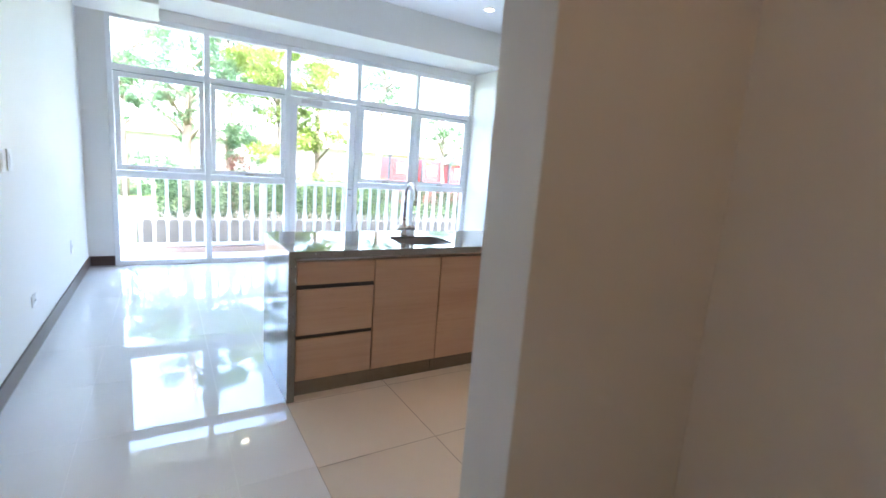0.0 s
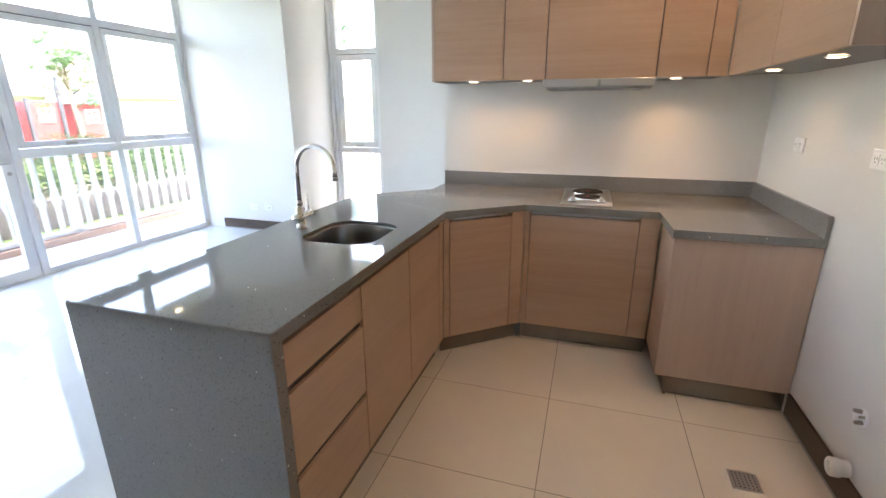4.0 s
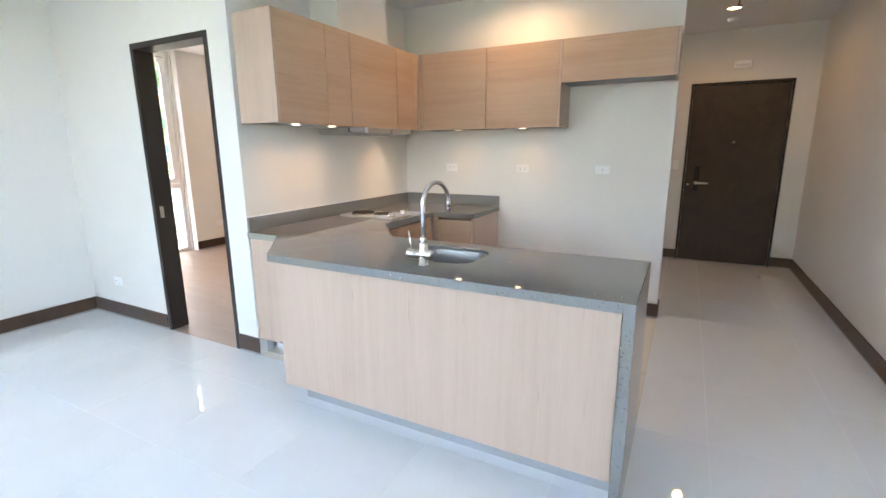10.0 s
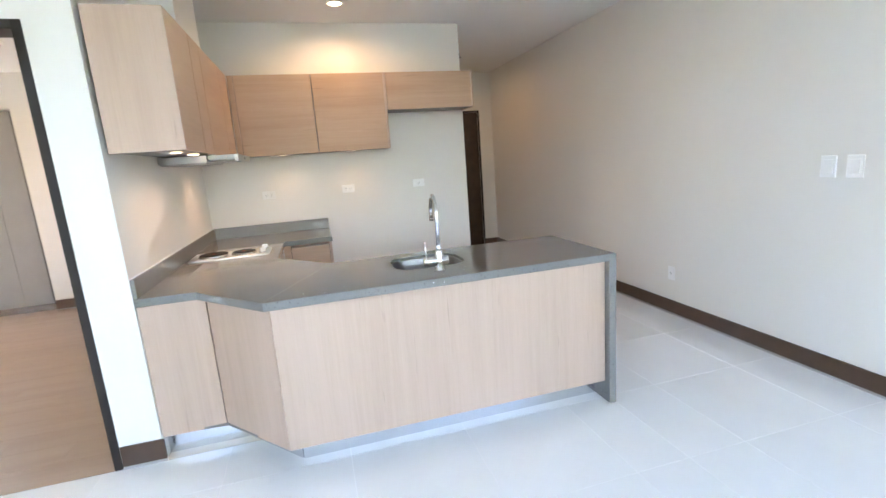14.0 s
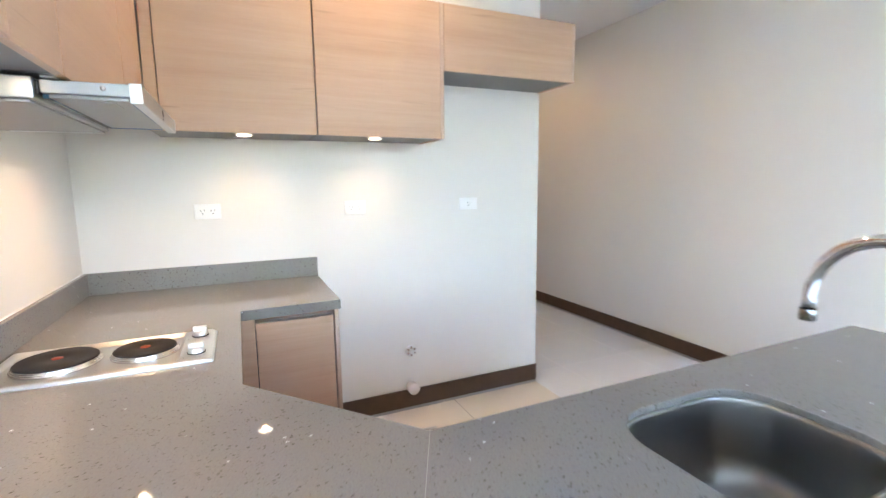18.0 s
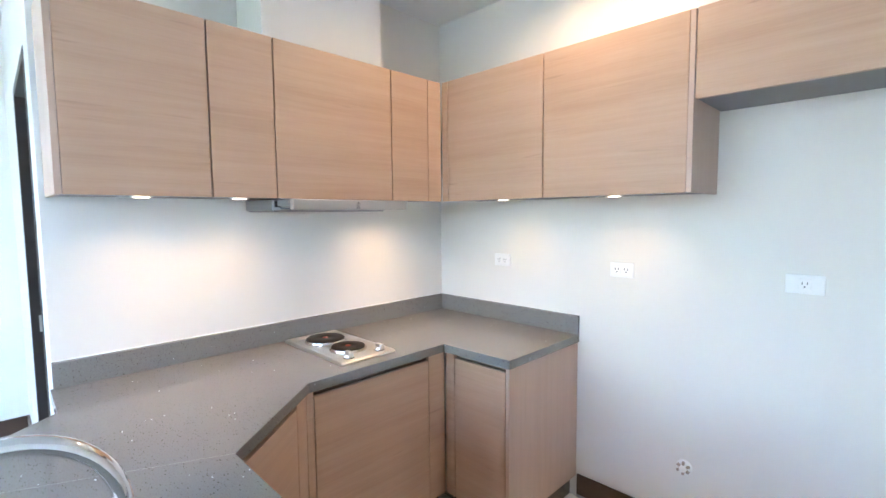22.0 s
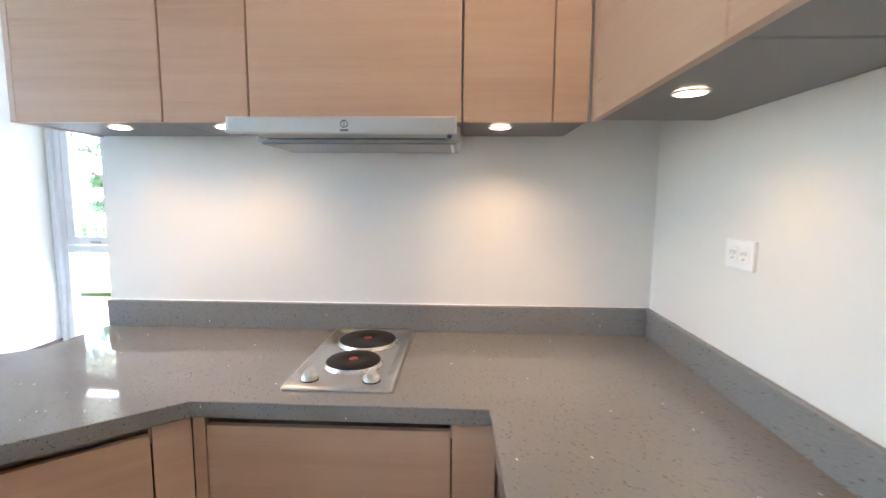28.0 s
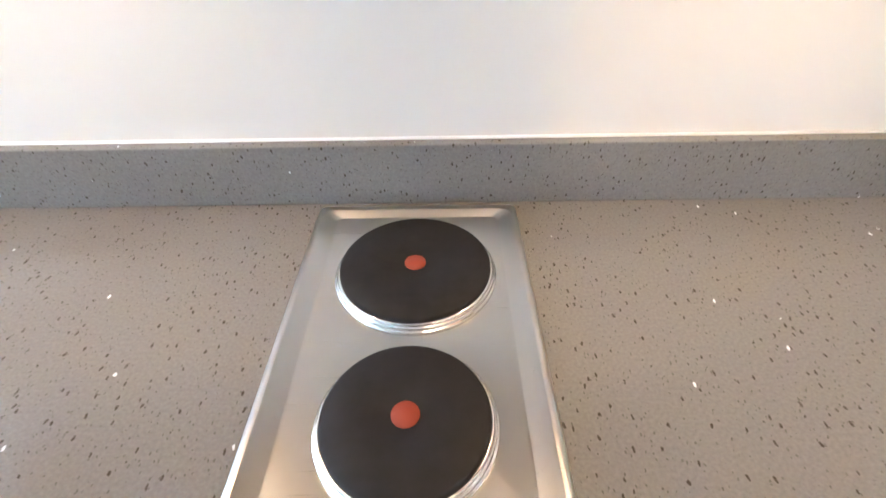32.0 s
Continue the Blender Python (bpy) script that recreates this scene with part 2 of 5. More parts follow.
UNDER = plain("grey_board", (0.17, 0.165, 0.16), 0.45, vary=0.05)
# near-black colour that stands for the shade inside gaps, slots and holes
GAP_SHADE = plain("gap_shade", (0.012, 0.012, 0.013), 0.5, vary=0.1)
PULL = plain("satin_rail", (0.55, 0.555, 0.56), 0.22, 1.0, vary=0.04)
# darker copy of the satin rail; shade between drawers is in the colour
GOLA = plain("rail_shade_dark", (0.08, 0.08, 0.083), 0.3, 0.9, vary=0.1)
PLINTH = plain("plinth_grey", (0.27, 0.25, 0.23), 0.25, 0.75, vary=0.06)
STEEL = brushed("stainless", (0.59, 0.58, 0.565), 0.30, 0, 0.012)
STEEL_D = brushed("basin_steel", (0.30, 0.292, 0.285), 0.30, 1, 0.015)
ALUM = brushed("bright_plinth", (0.66, 0.67, 0.68), 0.18, 1, 0.02)
STEEL_R = plain("ring_steel", (0.66, 0.65, 0.63), 0.2, 1.0, vary=0.02, relief=0)
CHROME = plain("chrome", (0.80, 0.80, 0.80), 0.06, 1.0, vary=0.02, relief=0)
SATIN = plain("satin_knob", (0.70, 0.70, 0.69), 0.38, 0.9, vary=0.04)
IRON = plain("hotplate_iron", (0.014, 0.014, 0.016), 0.6, 0.0, vary=0.2, scale=40)
IRON.node_tree.nodes["Principled BSDF"].inputs["Specular IOR Level"].default_value = 0.25
RED = plain("red_dot", (0.27, 0.036, 0.011), 0.6, vary=0.08)
WHITE = plain("white_plastic", (0.88, 0.88, 0.87), 0.35, vary=0.02, relief=0)
ALU = plain("white_aluminium", (0.86, 0.865, 0.86), 0.35, vary=0.03, scale=3)
GASKET = plain("gasket", (0.10, 0.10, 0.11), 0.6, vary=0.1)
DOOR = plain("dark_timber", (0.045, 0.027, 0.017), 0.55, vary=0.25, scale=9, relief=0.1)
JAMB = plain("dark_jamb", (0.014, 0.009, 0.007), 0.5, vary=0.2, scale=9)
BRASS = plain("satin_nickel", (0.55, 0.53, 0.50), 0.3, 1.0, vary=0.05)
BLACKP = plain("black_plastic", (0.010, 0.010, 0.011), 0.45, vary=0.1, relief=0)
BLACKP.node_tree.nodes["Principled BSDF"].inputs["Specular IOR Level"].default_value = 0.3
WARD = plain("wardrobe_grey", (0.27, 0.262, 0.25), 0.45, vary=0.04, scale=3)
GLASS = glass_mat("window_glass", (0.93, 0.955, 0.95))
TINT = plain("blue_glass", (0.035, 0.09, 0.11), 0.08, 0.0, vary=0.25, scale=0.5, relief=0)
LAMP = glow("lamp_glow", (1.0, 0.82, 0.56), 0.4)
DAYLAMP = glow("downlight_glow", (1.0, 0.82, 0.56), 0.9)
CONC = plain("planter_concrete", (0.10, 0.097, 0.102), 0.8, vary=0.18, scale=5)
PRECAST = plain("white_precast", (0.60, 0.597, 0.59), 0.6, vary=0.04)
CURB = plain("pink_curb", (0.40, 0.27, 0.215), 0.7, vary=0.08)
RENDER_W = plain("white_render", (0.42, 0.41, 0.39), 0.8, vary=0.05, scale=1.0)
PATIO = plain("patio_tile", (0.50, 0.49, 0.465), 0.5, vary=0.05, scale=2)
GRASS = plain("lawn", (0.10, 0.15, 0.045), 0.9, vary=0.35, scale=3, grain=60, relief=0.6)
REDP = plain("red_panel", (0.34, 0.055, 0.06), 0.5, vary=0.05)
BLUEP = plain("blue_roof", (0.13, 0.22, 0.24), 0.5, vary=0.05)
POST = plain("dark_post", (0.05, 0.055, 0.07), 0.5, vary=0.1)
BARK = plain("bark", (0.20, 0.155, 0.12), 0.9, vary=0.3, scale=14, grain=60, relief=0.5)
SALMON = plain("salmon_render", (0.40, 0.22, 0.15), 0.8, vary=0.05)
ROOFT = plain("clay_tile", (0.42, 0.33, 0.29), 0.8, vary=0.15, scale=8)
LEAF_Y = leaf_mat("leaf_yellow", (0.10, 0.165, 0.030), (0.27, 0.35, 0.075))
LEAF_G = leaf_mat("leaf_green", (0.045, 0.11, 0.05), (0.14, 0.24, 0.11))
LEAF_R = leaf_mat("leaf_russet", (0.06, 0.02, 0.015), (0.16, 0.06, 0.04))
LEAF_H = leaf_mat("hedge_leaf", (0.012, 0.036, 0.014), (0.055, 0.105, 0.042))
RAIL = plain("grey_rail", (0.42, 0.44, 0.46), 0.32, 0.85, vary=0.04)
JOINT = plain("joint_filler", (0.40, 0.39, 0.37), 0.5, vary=0.05)
SEAM = plain("stone_seam", (0.40, 0.395, 0.375), 0.2, vary=0.05)
COPPER = plain("worn_brass", (0.42, 0.36, 0.31), 0.4, 0.7, vary=0.1, scale=60)
FAINT = plain("faint_print", (0.55, 0.54, 0.525), 0.3, 1.0, vary=0.02, relief=0)
FILTER = plain("grey_filter", (0.34, 0.345, 0.35), 0.42, 0.7, vary=0.05, grain=500, relief=0.1)
FILMD = plain("dark_film", (0.035, 0.12, 0.20), 0.25, vary=0.1, relief=0)
BLUEFILM = plain("blue_film", (0.05, 0.24, 0.55), 0.2, vary=0.1, relief=0)


# ==== building helpers ====
def thing(name, at, label, category, group="", kind=""):
    ob = new(name)
    ob.empty_display_size = 0.1
    ob.location = at
    return tagged(ob, label, category, group, kind)


def part(name, bm, material, parent=None, label=""):
    me = bpy.data.meshes.new(name)
    bm.normal_update()
    bm.to_mesh(me)
    bm.free()
    if material is not None:
        me.materials.append(material)
    ob = new(name, me)
    if parent is not None:
        ob.parent = parent
        if parent.parent is None and parent.type == "EMPTY":
            ob.matrix_parent_inverse = Matrix.Translation(parent.location).inverted()
    if label:
        ob["label"] = label
    return ob


def box(x0, x1, y0, y1, z0, z1, bevel=0.0, bm=None, seg=2):
    own = bmesh.new()
    r = bmesh.ops.create_cube(own, size=1.0)
    for v in r["verts"]:
        v.co = Vector(((x0 + x1) / 2 + v.co.x * (x1 - x0), (y0 + y1) / 2 + v.co.y * (y1 - y0), (z0 + z1) / 2 + v.co.z * (z1 - z0)))
    if bevel:
        bmesh.ops.bevel(own, geom=own.edges[:], offset=bevel, segments=seg, profile=0.5, affect="EDGES")
    if bm is None:
        return own
    return merge(bm, own)


def merge(bm, other):
    me = bpy.data.meshes.new("tmp")
    other.to_mesh(me)
    other.free()
    bm.from_mesh(me)
    bpy.data.meshes.remove(me)
    return bm


def lathe(profile, seg=32, m=None, bm=None):
    """Turns (radius, z) pairs about the z axis."""
    own = bmesh.new()
    rings = []
    for r, z in profile:
        if r < 1e-5:
            rings.append([own.verts.new((0, 0, z))])
        else:
            rings.append([own.verts.new((r * math.cos(2 * math.pi * i / seg), r * math.sin(2 * math.pi * i / seg), z)) for i in range(seg)])
    for a, b in zip(rings, rings[1:]):
        for i in range(seg):
            j = (i + 1) % seg
            if len(a) == 1 and len(b) == 1:
                continue
            if len(a) == 1:
                own.faces.new((a[0], b[i], b[j]))
            elif len(b) == 1:
                own.faces.new((a[i], a[j], b[0]))
            else:
                own.faces.new((a[i], a[j], b[j], b[i]))
    for f in own.faces:
        f.smooth = True
    bmesh.ops.recalc_face_normals(own, faces=own.faces[:])
    if m is not None:
        own.transform(m)
    if bm is None:
        return own
    return merge(bm, own)


def tube(points, radii, seg=16, bm=None, caps=True):
    own = bmesh.new()
    pts = [Vector(p) for p in points]
    if not hasattr(radii, "__len__"):
        radii = [radii] * len(pts)
    rings = []
    side = None
    for i, p in enumerate(pts):
        d = (pts[min(i + 1, len(pts) - 1)] - pts[max(i - 1, 0)]).normalized()
        if side is None:
            side = d.orthogonal().normalized()
        side = (side - d * side.dot(d)).normalized()
        up = d.cross(side)
        rings.append([own.verts.new(p + radii[i] * (math.cos(2 * math.pi * k / seg) * side + math.sin(2 * math.pi * k / seg) * up)) for k in range(seg)])
    for a, b in zip(rings, rings[1:]):
        for k in range(seg):
            f = own.faces.new((a[k], a[(k + 1) % seg], b[(k + 1) % seg], b[k]))
            f.smooth = True
    if caps:
        own.faces.new(rings[0][::-1])
        own.faces.new(rings[-1])
    bmesh.ops.recalc_face_normals(own, faces=own.faces[:])
    if bm is None:
        return own
    return merge(bm, own)


def prism(outline, z0, z1, bevel=0.0, bm=None):
    """A flat slab with the outline (x, y), counter-clockwise."""
    own = bmesh.new()
    lo = [own.verts.new((x, y, z0)) for x, y in outline]
    hi = [own.verts.new((x, y, z1)) for x, y in outline]
    own.faces.new(lo[::-1])
    own.faces.new(hi)
    k = len(outline)
    for i in range(k):
        own.faces.new((lo[i], lo[(i + 1) % k], hi[(i + 1) % k], hi[i]))
    if bevel:
        bmesh.ops.bevel(own, geom=own.edges[:], offset=bevel, segments=2, profile=0.5, affect="EDGES")
    if bm is None:
        return own
    return merge(bm, own)


def wall(name, axis, a0, a1, b0, b1, z0, z1, holes=(), material=PAINT, label="white painted wall"):
    """A wall whose thickness runs from a0 to a1 along axis and whose length runs from b0 to b1; holes are (b0, b1, z0, z1)."""
    bm = bmesh.new()
    cuts = sorted({b0, b1, *[h[0] for h in holes], *[h[1] for h in holes]})
    for p, q in zip(cuts, cuts[1:]):
        spans = [(z0, z1)]
        for h in holes:
            if h[0] <= p + 1e-6 and h[1] >= q - 1e-6:
                nxt = []
                for s, e in spans:
                    if h[2] > s:
                        nxt.append((s, min(e, h[2])))
                    if h[3] < e:
                        nxt.append((max(s, h[3]), e))
                spans = nxt
        for s, e in spans:
            if e - s > 1e-4:
                if axis == "x":
                    box(a0, a1, p, q, s, e, bm=bm)
                else:
                    box(p, q, a0, a1, s, e, bm=bm)
    bmesh.ops.remove_doubles(bm, verts=bm.verts[:], dist=1e-5)
    ob = part(name, bm, material)
    return tagged(ob, label, "wall", kind="structure")


def slab(name, bm, material, label, category):
    return tagged(part(name, bm, material), label, category, kind="structure")

# ==== the large structure ====
HC = 2.78      # ceiling over kitchen, hall and bedroom
HL = 3.38      # ceiling over the living area
XW = -5.637    # inner plane of the window wall
YS = -3.83     # long wall
YN = 2.15      # north wall of the living area
XD = -2.06     # wall with the bedroom door
XE = 2.49      # wall with the entrance door

wall("wall_south", "y", YS - 0.15, YS, -5.80, XE + 0.15, 0, HL)
wall("wall_west", "x", XW - 0.16, XW, YS, 1.25, 0, HL, holes=[(-3.587, 1.235, 0, 2.82)])
wall("wall_pier", "x", -5.80, -4.27, 1.25, 2.33, 0, HL)
wall("wall_north", "y", YN, YN + 0.18, -4.27, XD, 0, HL, holes=[(-4.23, -3.59, 0, 2.79)])
wall("wall_bedroom_door", "x", XD, XD + 0.13, 0.13, 3.95, 0, HL, holes=[(0.225, 1.035, 0, 2.175)])
wall("wall_hood", "y", 0.0, 0.13, XD, 2.6, 0, HL)
wall("wall_kitchen_end", "x", 0.0, 0.155, -2.495, 0.0, 0, HC)
wall("wall_entrance", "x", XE, XE + 0.15, YS, -0.001, 0, HC, holes=[(-3.585, -2.60, 0, 2.175)])
wall("wall_hall_niche", "y", -1.86, -1.74, 0.155, XE, 0, HC)
wall("wall_bedroom_north", "y", 3.78, 3.95, XD + 0.13, 2.6, 0, HC, holes=[(-0.95, 0.0, 0, 2.74), (0.88, 1.88, 0, 2.74)])
wall("wall_bedroom_pier", "y", 3.68, 3.78, 0.02, 0.86, 0, HC)
wall("wall_bedroom_east", "x", 2.45, 2.6, 0.13, 3.78, 0, HC)
wall("wall_bedroom_closet", "x", 1.90, 2.45, 0.13, 2.25, 0, HC)
wall("wall_duct", "y", -0.26, 0.0, -1.32, -0.685, 2.30, HC, label="white painted duct casing above the wall cabinets")

# beams under the high ceiling
slab("beam_window", box(XW, -4.89, -3.08, 1.25, 2.93, HL), PAINT, "white painted beam over the window wall", "beam")
slab("beam_corner", box(XW, -4.89, YS, -3.08, 2.79, HL), PAINT, "lower white painted beam in the corner", "beam")
slab("beam_north", box(-4.27, XD, 1.44, YN, HC, HL), PAINT, "white painted beam over the narrow window", "beam")
slab("ceiling_living", box(-5.80, -2.18, YS - 0.15, 2.33, HL, HL + 0.12), CEIL, "white painted high ceiling", "ceiling")
slab("ceiling_kitchen", box(-2.18, XE + 0.42, YS, 0.0, HC, HC + 0.12), CEIL, "white painted lower ceiling", "ceiling")
slab("ceiling_step", box(-2.18, -2.06, YS, 0.0, HC + 0.12, HL + 0.12), CEIL, "white painted ceiling step", "ceiling")
slab("ceiling_living_door", box(-2.18, XD, 0.0, 2.33, HL, HL + 0.12), CEIL, "white painted ceiling strip", "ceiling")
slab("ceiling_bedroom", box(XD + 0.13, 2.6, 0.13, 3.95, HC, HC + 0.12), CEIL, "white painted bedroom ceiling", "ceiling")

# beds of the floors
# unseen wall, added to keep skylight from leaking under the entrance door
slab("light_stop_wall", box(XE + 0.30, XE + 0.42, YS - 0.15, -1.5, -0.16, HC), PAINT, "unseen added wall that stops daylight leaking under the entrance door", "wall")
slab("floor", box(-5.80, XE + 0.30, YS - 0.15, 2.33, -0.16, -0.0009), WGROUT, "pale grout bed under polished floor tiles", "floor")
slab("floor_kitchen", box(-2.06, 0.0, -2.497, 0.0, -0.05, -0.0005), GROUT, "brown grout bed under the kitchen tiles", "floor")
slab("floor_bedroom", box(XD, 2.6, 0.13, 3.95, -0.0008, -0.0003), GROUT, "bed under the bedroom planks", "floor")


# ==== baseboards ====
def baseboard(axis, at, out, b0, b1, h=0.13, t=0.012):
    a0, a1 = sorted((at, at + out * t))
    c0, c1 = sorted((at, at + out * (t - 0.004)))
    board, joint = (box(a0, a1, b0, b1, 0.018, h, 0.002), box(c0, c1, b0, b1, 0, 0.0178)) if axis == "x" else (
        box(b0, b1, a0, a1, 0.018, h, 0.002), box(b0, b1, c0, c1, 0, 0.0178))
    ob = slab("baseboard", board, BASE, "dark brown tile skirting along the wall", "baseboard")
    part("grout_joint", joint, JOINT, ob, "pale grout joint below the skirting")
    return ob


baseboard("y", YS, 1, XW, XE)
baseboard("x", XW, 1, YS + 0.012, -3.587)
baseboard("y", 1.25, -1, -5.40, -4.27)
baseboard("x", -4.27, 1, 1.238, YN)
baseboard("y", YN, -1, -3.59, XD)
baseboard("x", XD, -1, 1.065, YN - 0.012)
baseboard("x", XD, -1, -0.012, 0.195)
baseboard("x", 0.0, -1, -2.495, -1.04)
baseboard("y", -2.495, -1, 0.0, 0.155)
baseboard("x", 0.155, 1, -2.495, -1.86)
baseboard("x", XE, -1, -2.58, -1.86)
baseboard("x", XE, -1, YS + 0.012, -3.605)
baseboard("y", 3.68, -1, 0.02, 0.86)
baseboard("x", 1.90, -1, 0.13, 2.25)
baseboard("x", XD + 0.13, 1, 1.065, 3.78)


# ==== window frames ====
def bar(parent, name, axis, plane, depth, b0, b1, z0, z1, material=ALU, bevel=0.004):
    a0, a1 = plane - depth, plane
    if axis == "y":
        a0, a1 = plane, plane + depth
        return part(name, box(b0, b1, a0, a1, z0, z1, bevel), material, parent)
    return part(name, box(a0, a1, b0, b1, z0, z1, bevel), material, parent)


def pane(parent, axis, at, b0, b1, z0, z1):
    bm = box(at - 0.003, at + 0.003, b0, b1, z0, z1) if axis == "x" else box(b0, b1, at - 0.003, at + 0.003, z0, z1)
    ob = part("pane", bm, GLASS, parent)
    ob.visible_shadow = False
    return ob


def sash(parent, axis, plane, out, b0, b1, z0, z1, w=0.055, d=0.03):
    """An awning window: a frame proud of the main frame, a dark gasket at its head, pane and a lever at its foot."""
    lo, hi = sorted((plane, plane + out * d))
    bm = bmesh.new()

    def piece(target, p, q, s, e, a0, a1, bv=0.004):
        if axis == "x":
            return box(a0, a1, p, q, s, e, bv, bm=target)
        return box(p, q, a0, a1, s, e, bv, bm=target)
    piece(bm, b0, b1, z0, z0 + w, lo, hi)
    piece(bm, b0, b1, z1 - w, z1, lo, hi)
    piece(bm, b0, b0 + w, z0 + w, z1 - w, lo, hi)
    piece(bm, b1 - w, b1, z0 + w, z1 - w, lo, hi)
    fr = part("sash", bm, ALU, parent)
    mid = (b0 + b1) / 2
    face = plane + out * d
    part("lever", piece(None, mid - 0.05, mid + 0.05, z0 + 0.010, z0 + 0.030, *sorted((face, face + out * 0.014)), 0.003), BRASS, fr, "metal lever")
    part("gasket", piece(None, b0 + 0.002, b1 - 0.002, z1, z1 + 0.008, *sorted((plane - out * 0.002, plane + out * 0.018)), 0.0), GASKET, fr, "dark gasket")
    pane(fr, axis, (lo + hi) / 2, b0 + w - 0.005, b1 - w + 0.005, z0 + w - 0.005, z1 - w + 0.005)
    return fr


# main window wall: five bays, the third one a glazed door
w1 = thing("window_1", (XW, -1.2, 0), "white aluminium window wall with awning sashes and clear glass", "window", kind="structure")
MULL = [-3.587, -2.605, -1.655, -0.685, 0.245, 1.235]
PX = XW - 0.02
for i, y in enumerate(MULL):
    y0, y1 = (y, y + 0.05) if i == 0 else (y - 0.05, y) if i == 5 else (y - 0.032, y + 0.032)
    bar(w1, "mullion", "x", PX, 0.09, y0, y1, 0.0, 2.82)
for i in range(5):
    y0 = MULL[i] + (0.05 if i == 0 else 0.032)
    y1 = MULL[i + 1] - (0.05 if i == 4 else 0.032)
    bar(w1, "head_rail", "x", PX - 0.002, 0.085, y0, y1, 2.76, 2.82)
    bar(w1, "transom", "x", PX - 0.002, 0.085, y0, y1, 2.215, 2.285)
    pane(w1, "x", PX - 0.05, y0, y1, 2.285, 2.76)
    if i != 2:
        bar(w1, "sill_rail", "x", PX - 0.002, 0.085, y0, y1, 1.045, 1.125)
        bar(w1, "bottom_rail", "x", PX - 0.002, 0.085, y0, y1, 0.0, 0.06)
        pane(w1, "x", PX - 0.05, y0, y1, 0.06, 1.045)
        sash(w1, "x", PX - 0.03, 1, y0 + 0.004, y1 - 0.004, 1.128, 2.205)

d3 = thing("door_1", (XW, -1.2, 0), "closed white aluminium glazed door to the patio", "door", kind="structure")
y0, y1 = MULL[2] + 0.036, MULL[3] - 0.036
dm = bmesh.new()
for a in ((y0, y1, 0.008, 0.10), (y0, y1, 2.10, 2.205), (y0, y0 + 0.085, 0.10, 2.10), (y1 - 0.085, y1, 0.10, 2.10)):
    box(PX - 0.065, PX - 0.015, *a, 0.004, bm=dm)
leaf = part("door_leaf", dm, ALU, d3)
pane(leaf, "x", PX - 0.04, y0 + 0.08, y1 - 0.08, 0.095, 2.105)
part("handle", tube([(PX - 0.015, y1 - 0.045, 1.02), (PX + 0.035, y1 - 0.045, 1.02), (PX + 0.04, y1 - 0.055, 1.02), (PX + 0.04, y1 - 0.16, 1.02)], 0.009, 10), BRASS, d3, "metal lever handle")
part("lock", lathe([(0, 0.012), (0.016, 0.012), (0.016, 0)], 16, Matrix.Translation((PX - 0.015, y1 - 0.045, 0.93)) @ Matrix.Rotation(radians(90), 4, "Y")), BRASS, d3)
cl = part("door_closer", box(PX - 0.015, PX + 0.045, y0 + 0.13, y0 + 0.40, 2.125, 2.18, 0.008), SATIN, d3, "grey door closer")
part("closer_arm", tube([(PX + 0.03, y0 + 0.22, 2.19), (PX + 0.16, y0 + 0.36, 2.195), (PX + 0.03, y0 + 0.52, 2.20)], 0.008, 8), BRASS, cl)

# narrow window by the pier
w2 = thing("window_2", (-3.9, YN, 0), "narrow white aluminium window with one awning sash", "window", kind="structure")


def narrow_window(w, plane, x0, x1, top, rail, transom=None):
    m = 0.05
    bar(w, "mullion", "y", plane, 0.09, x0, x0 + m, 0, top)
    bar(w, "mullion", "y", plane, 0.09, x1 - m, x1, 0, top)
    bar(w, "head_rail", "y", plane + 0.002, 0.085, x0 + m, x1 - m, top - 0.05, top)
    bar(w, "bottom_rail", "y", plane + 0.002, 0.085, x0 + m, x1 - m, 0, 0.05)
    bar(w, "sill_rail", "y", plane + 0.002, 0.085, x0 + m, x1 - m, rail - 0.07, rail)
    pane(w, "y", plane + 0.05, x0 + m, x1 - m, 0.05, rail - 0.07)
    if transom:
        bar(w, "transom", "y", plane + 0.002, 0.085, x0 + m, x1 - m, transom, transom + 0.06)
        pane(w, "y", plane + 0.05, x0 + m, x1 - m, transom + 0.06, top - 0.05)
    sash(w, "y", plane + 0.03, -1, x0 + m + 0.004, x1 - m - 0.004, rail + 0.004, (transom or top - 0.05) - 0.012, w=0.07)


narrow_window(w2, YN + 0.03, -4.23, -3.59, 2.79, 0.965, 2.11)
slab("trim", box(-4.268, -4.226, YN - 0.012, YN + 0.03, 0, 2.78, 0.003), ALU, "white trim beside the narrow window", "trim")
w3 = thing("window_3", (-0.5, 3.82, 0), "white aluminium bedroom window beside the pier", "window", kind="structure")
narrow_window(w3, 3.82, -0.95, 0.0, 2.74, 0.985)
w4 = thing("window_4", (1.4, 3.82, 0), "white aluminium bedroom window beside the wardrobe", "window", kind="structure")
narrow_window(w4, 3.82, 0.88, 1.88, 2.74, 0.985)

# ==== doors ====
d1 = thing("door_2", (XD, 0.63, 0), "dark timber frame of the open bedroom doorway", "door frame", kind="structure")
for name, a in (("jamb", (0.20, 0.24, 0, 2.205)), ("jamb", (1.02, 1.06, 0, 2.205)), ("head", (0.24, 1.02, 2.165, 2.205))):
    part(name, box(XD - 0.003, XD + 0.004, *a, 0.001), JAMB, d1)
part("lining", box(XD, XD + 0.142, 1.02, 1.034, 0, 2.165, 0.002), JAMB, d1)
part("lining", box(XD, XD + 0.142, 0.226, 0.24, 0, 2.165, 0.002), JAMB, d1)
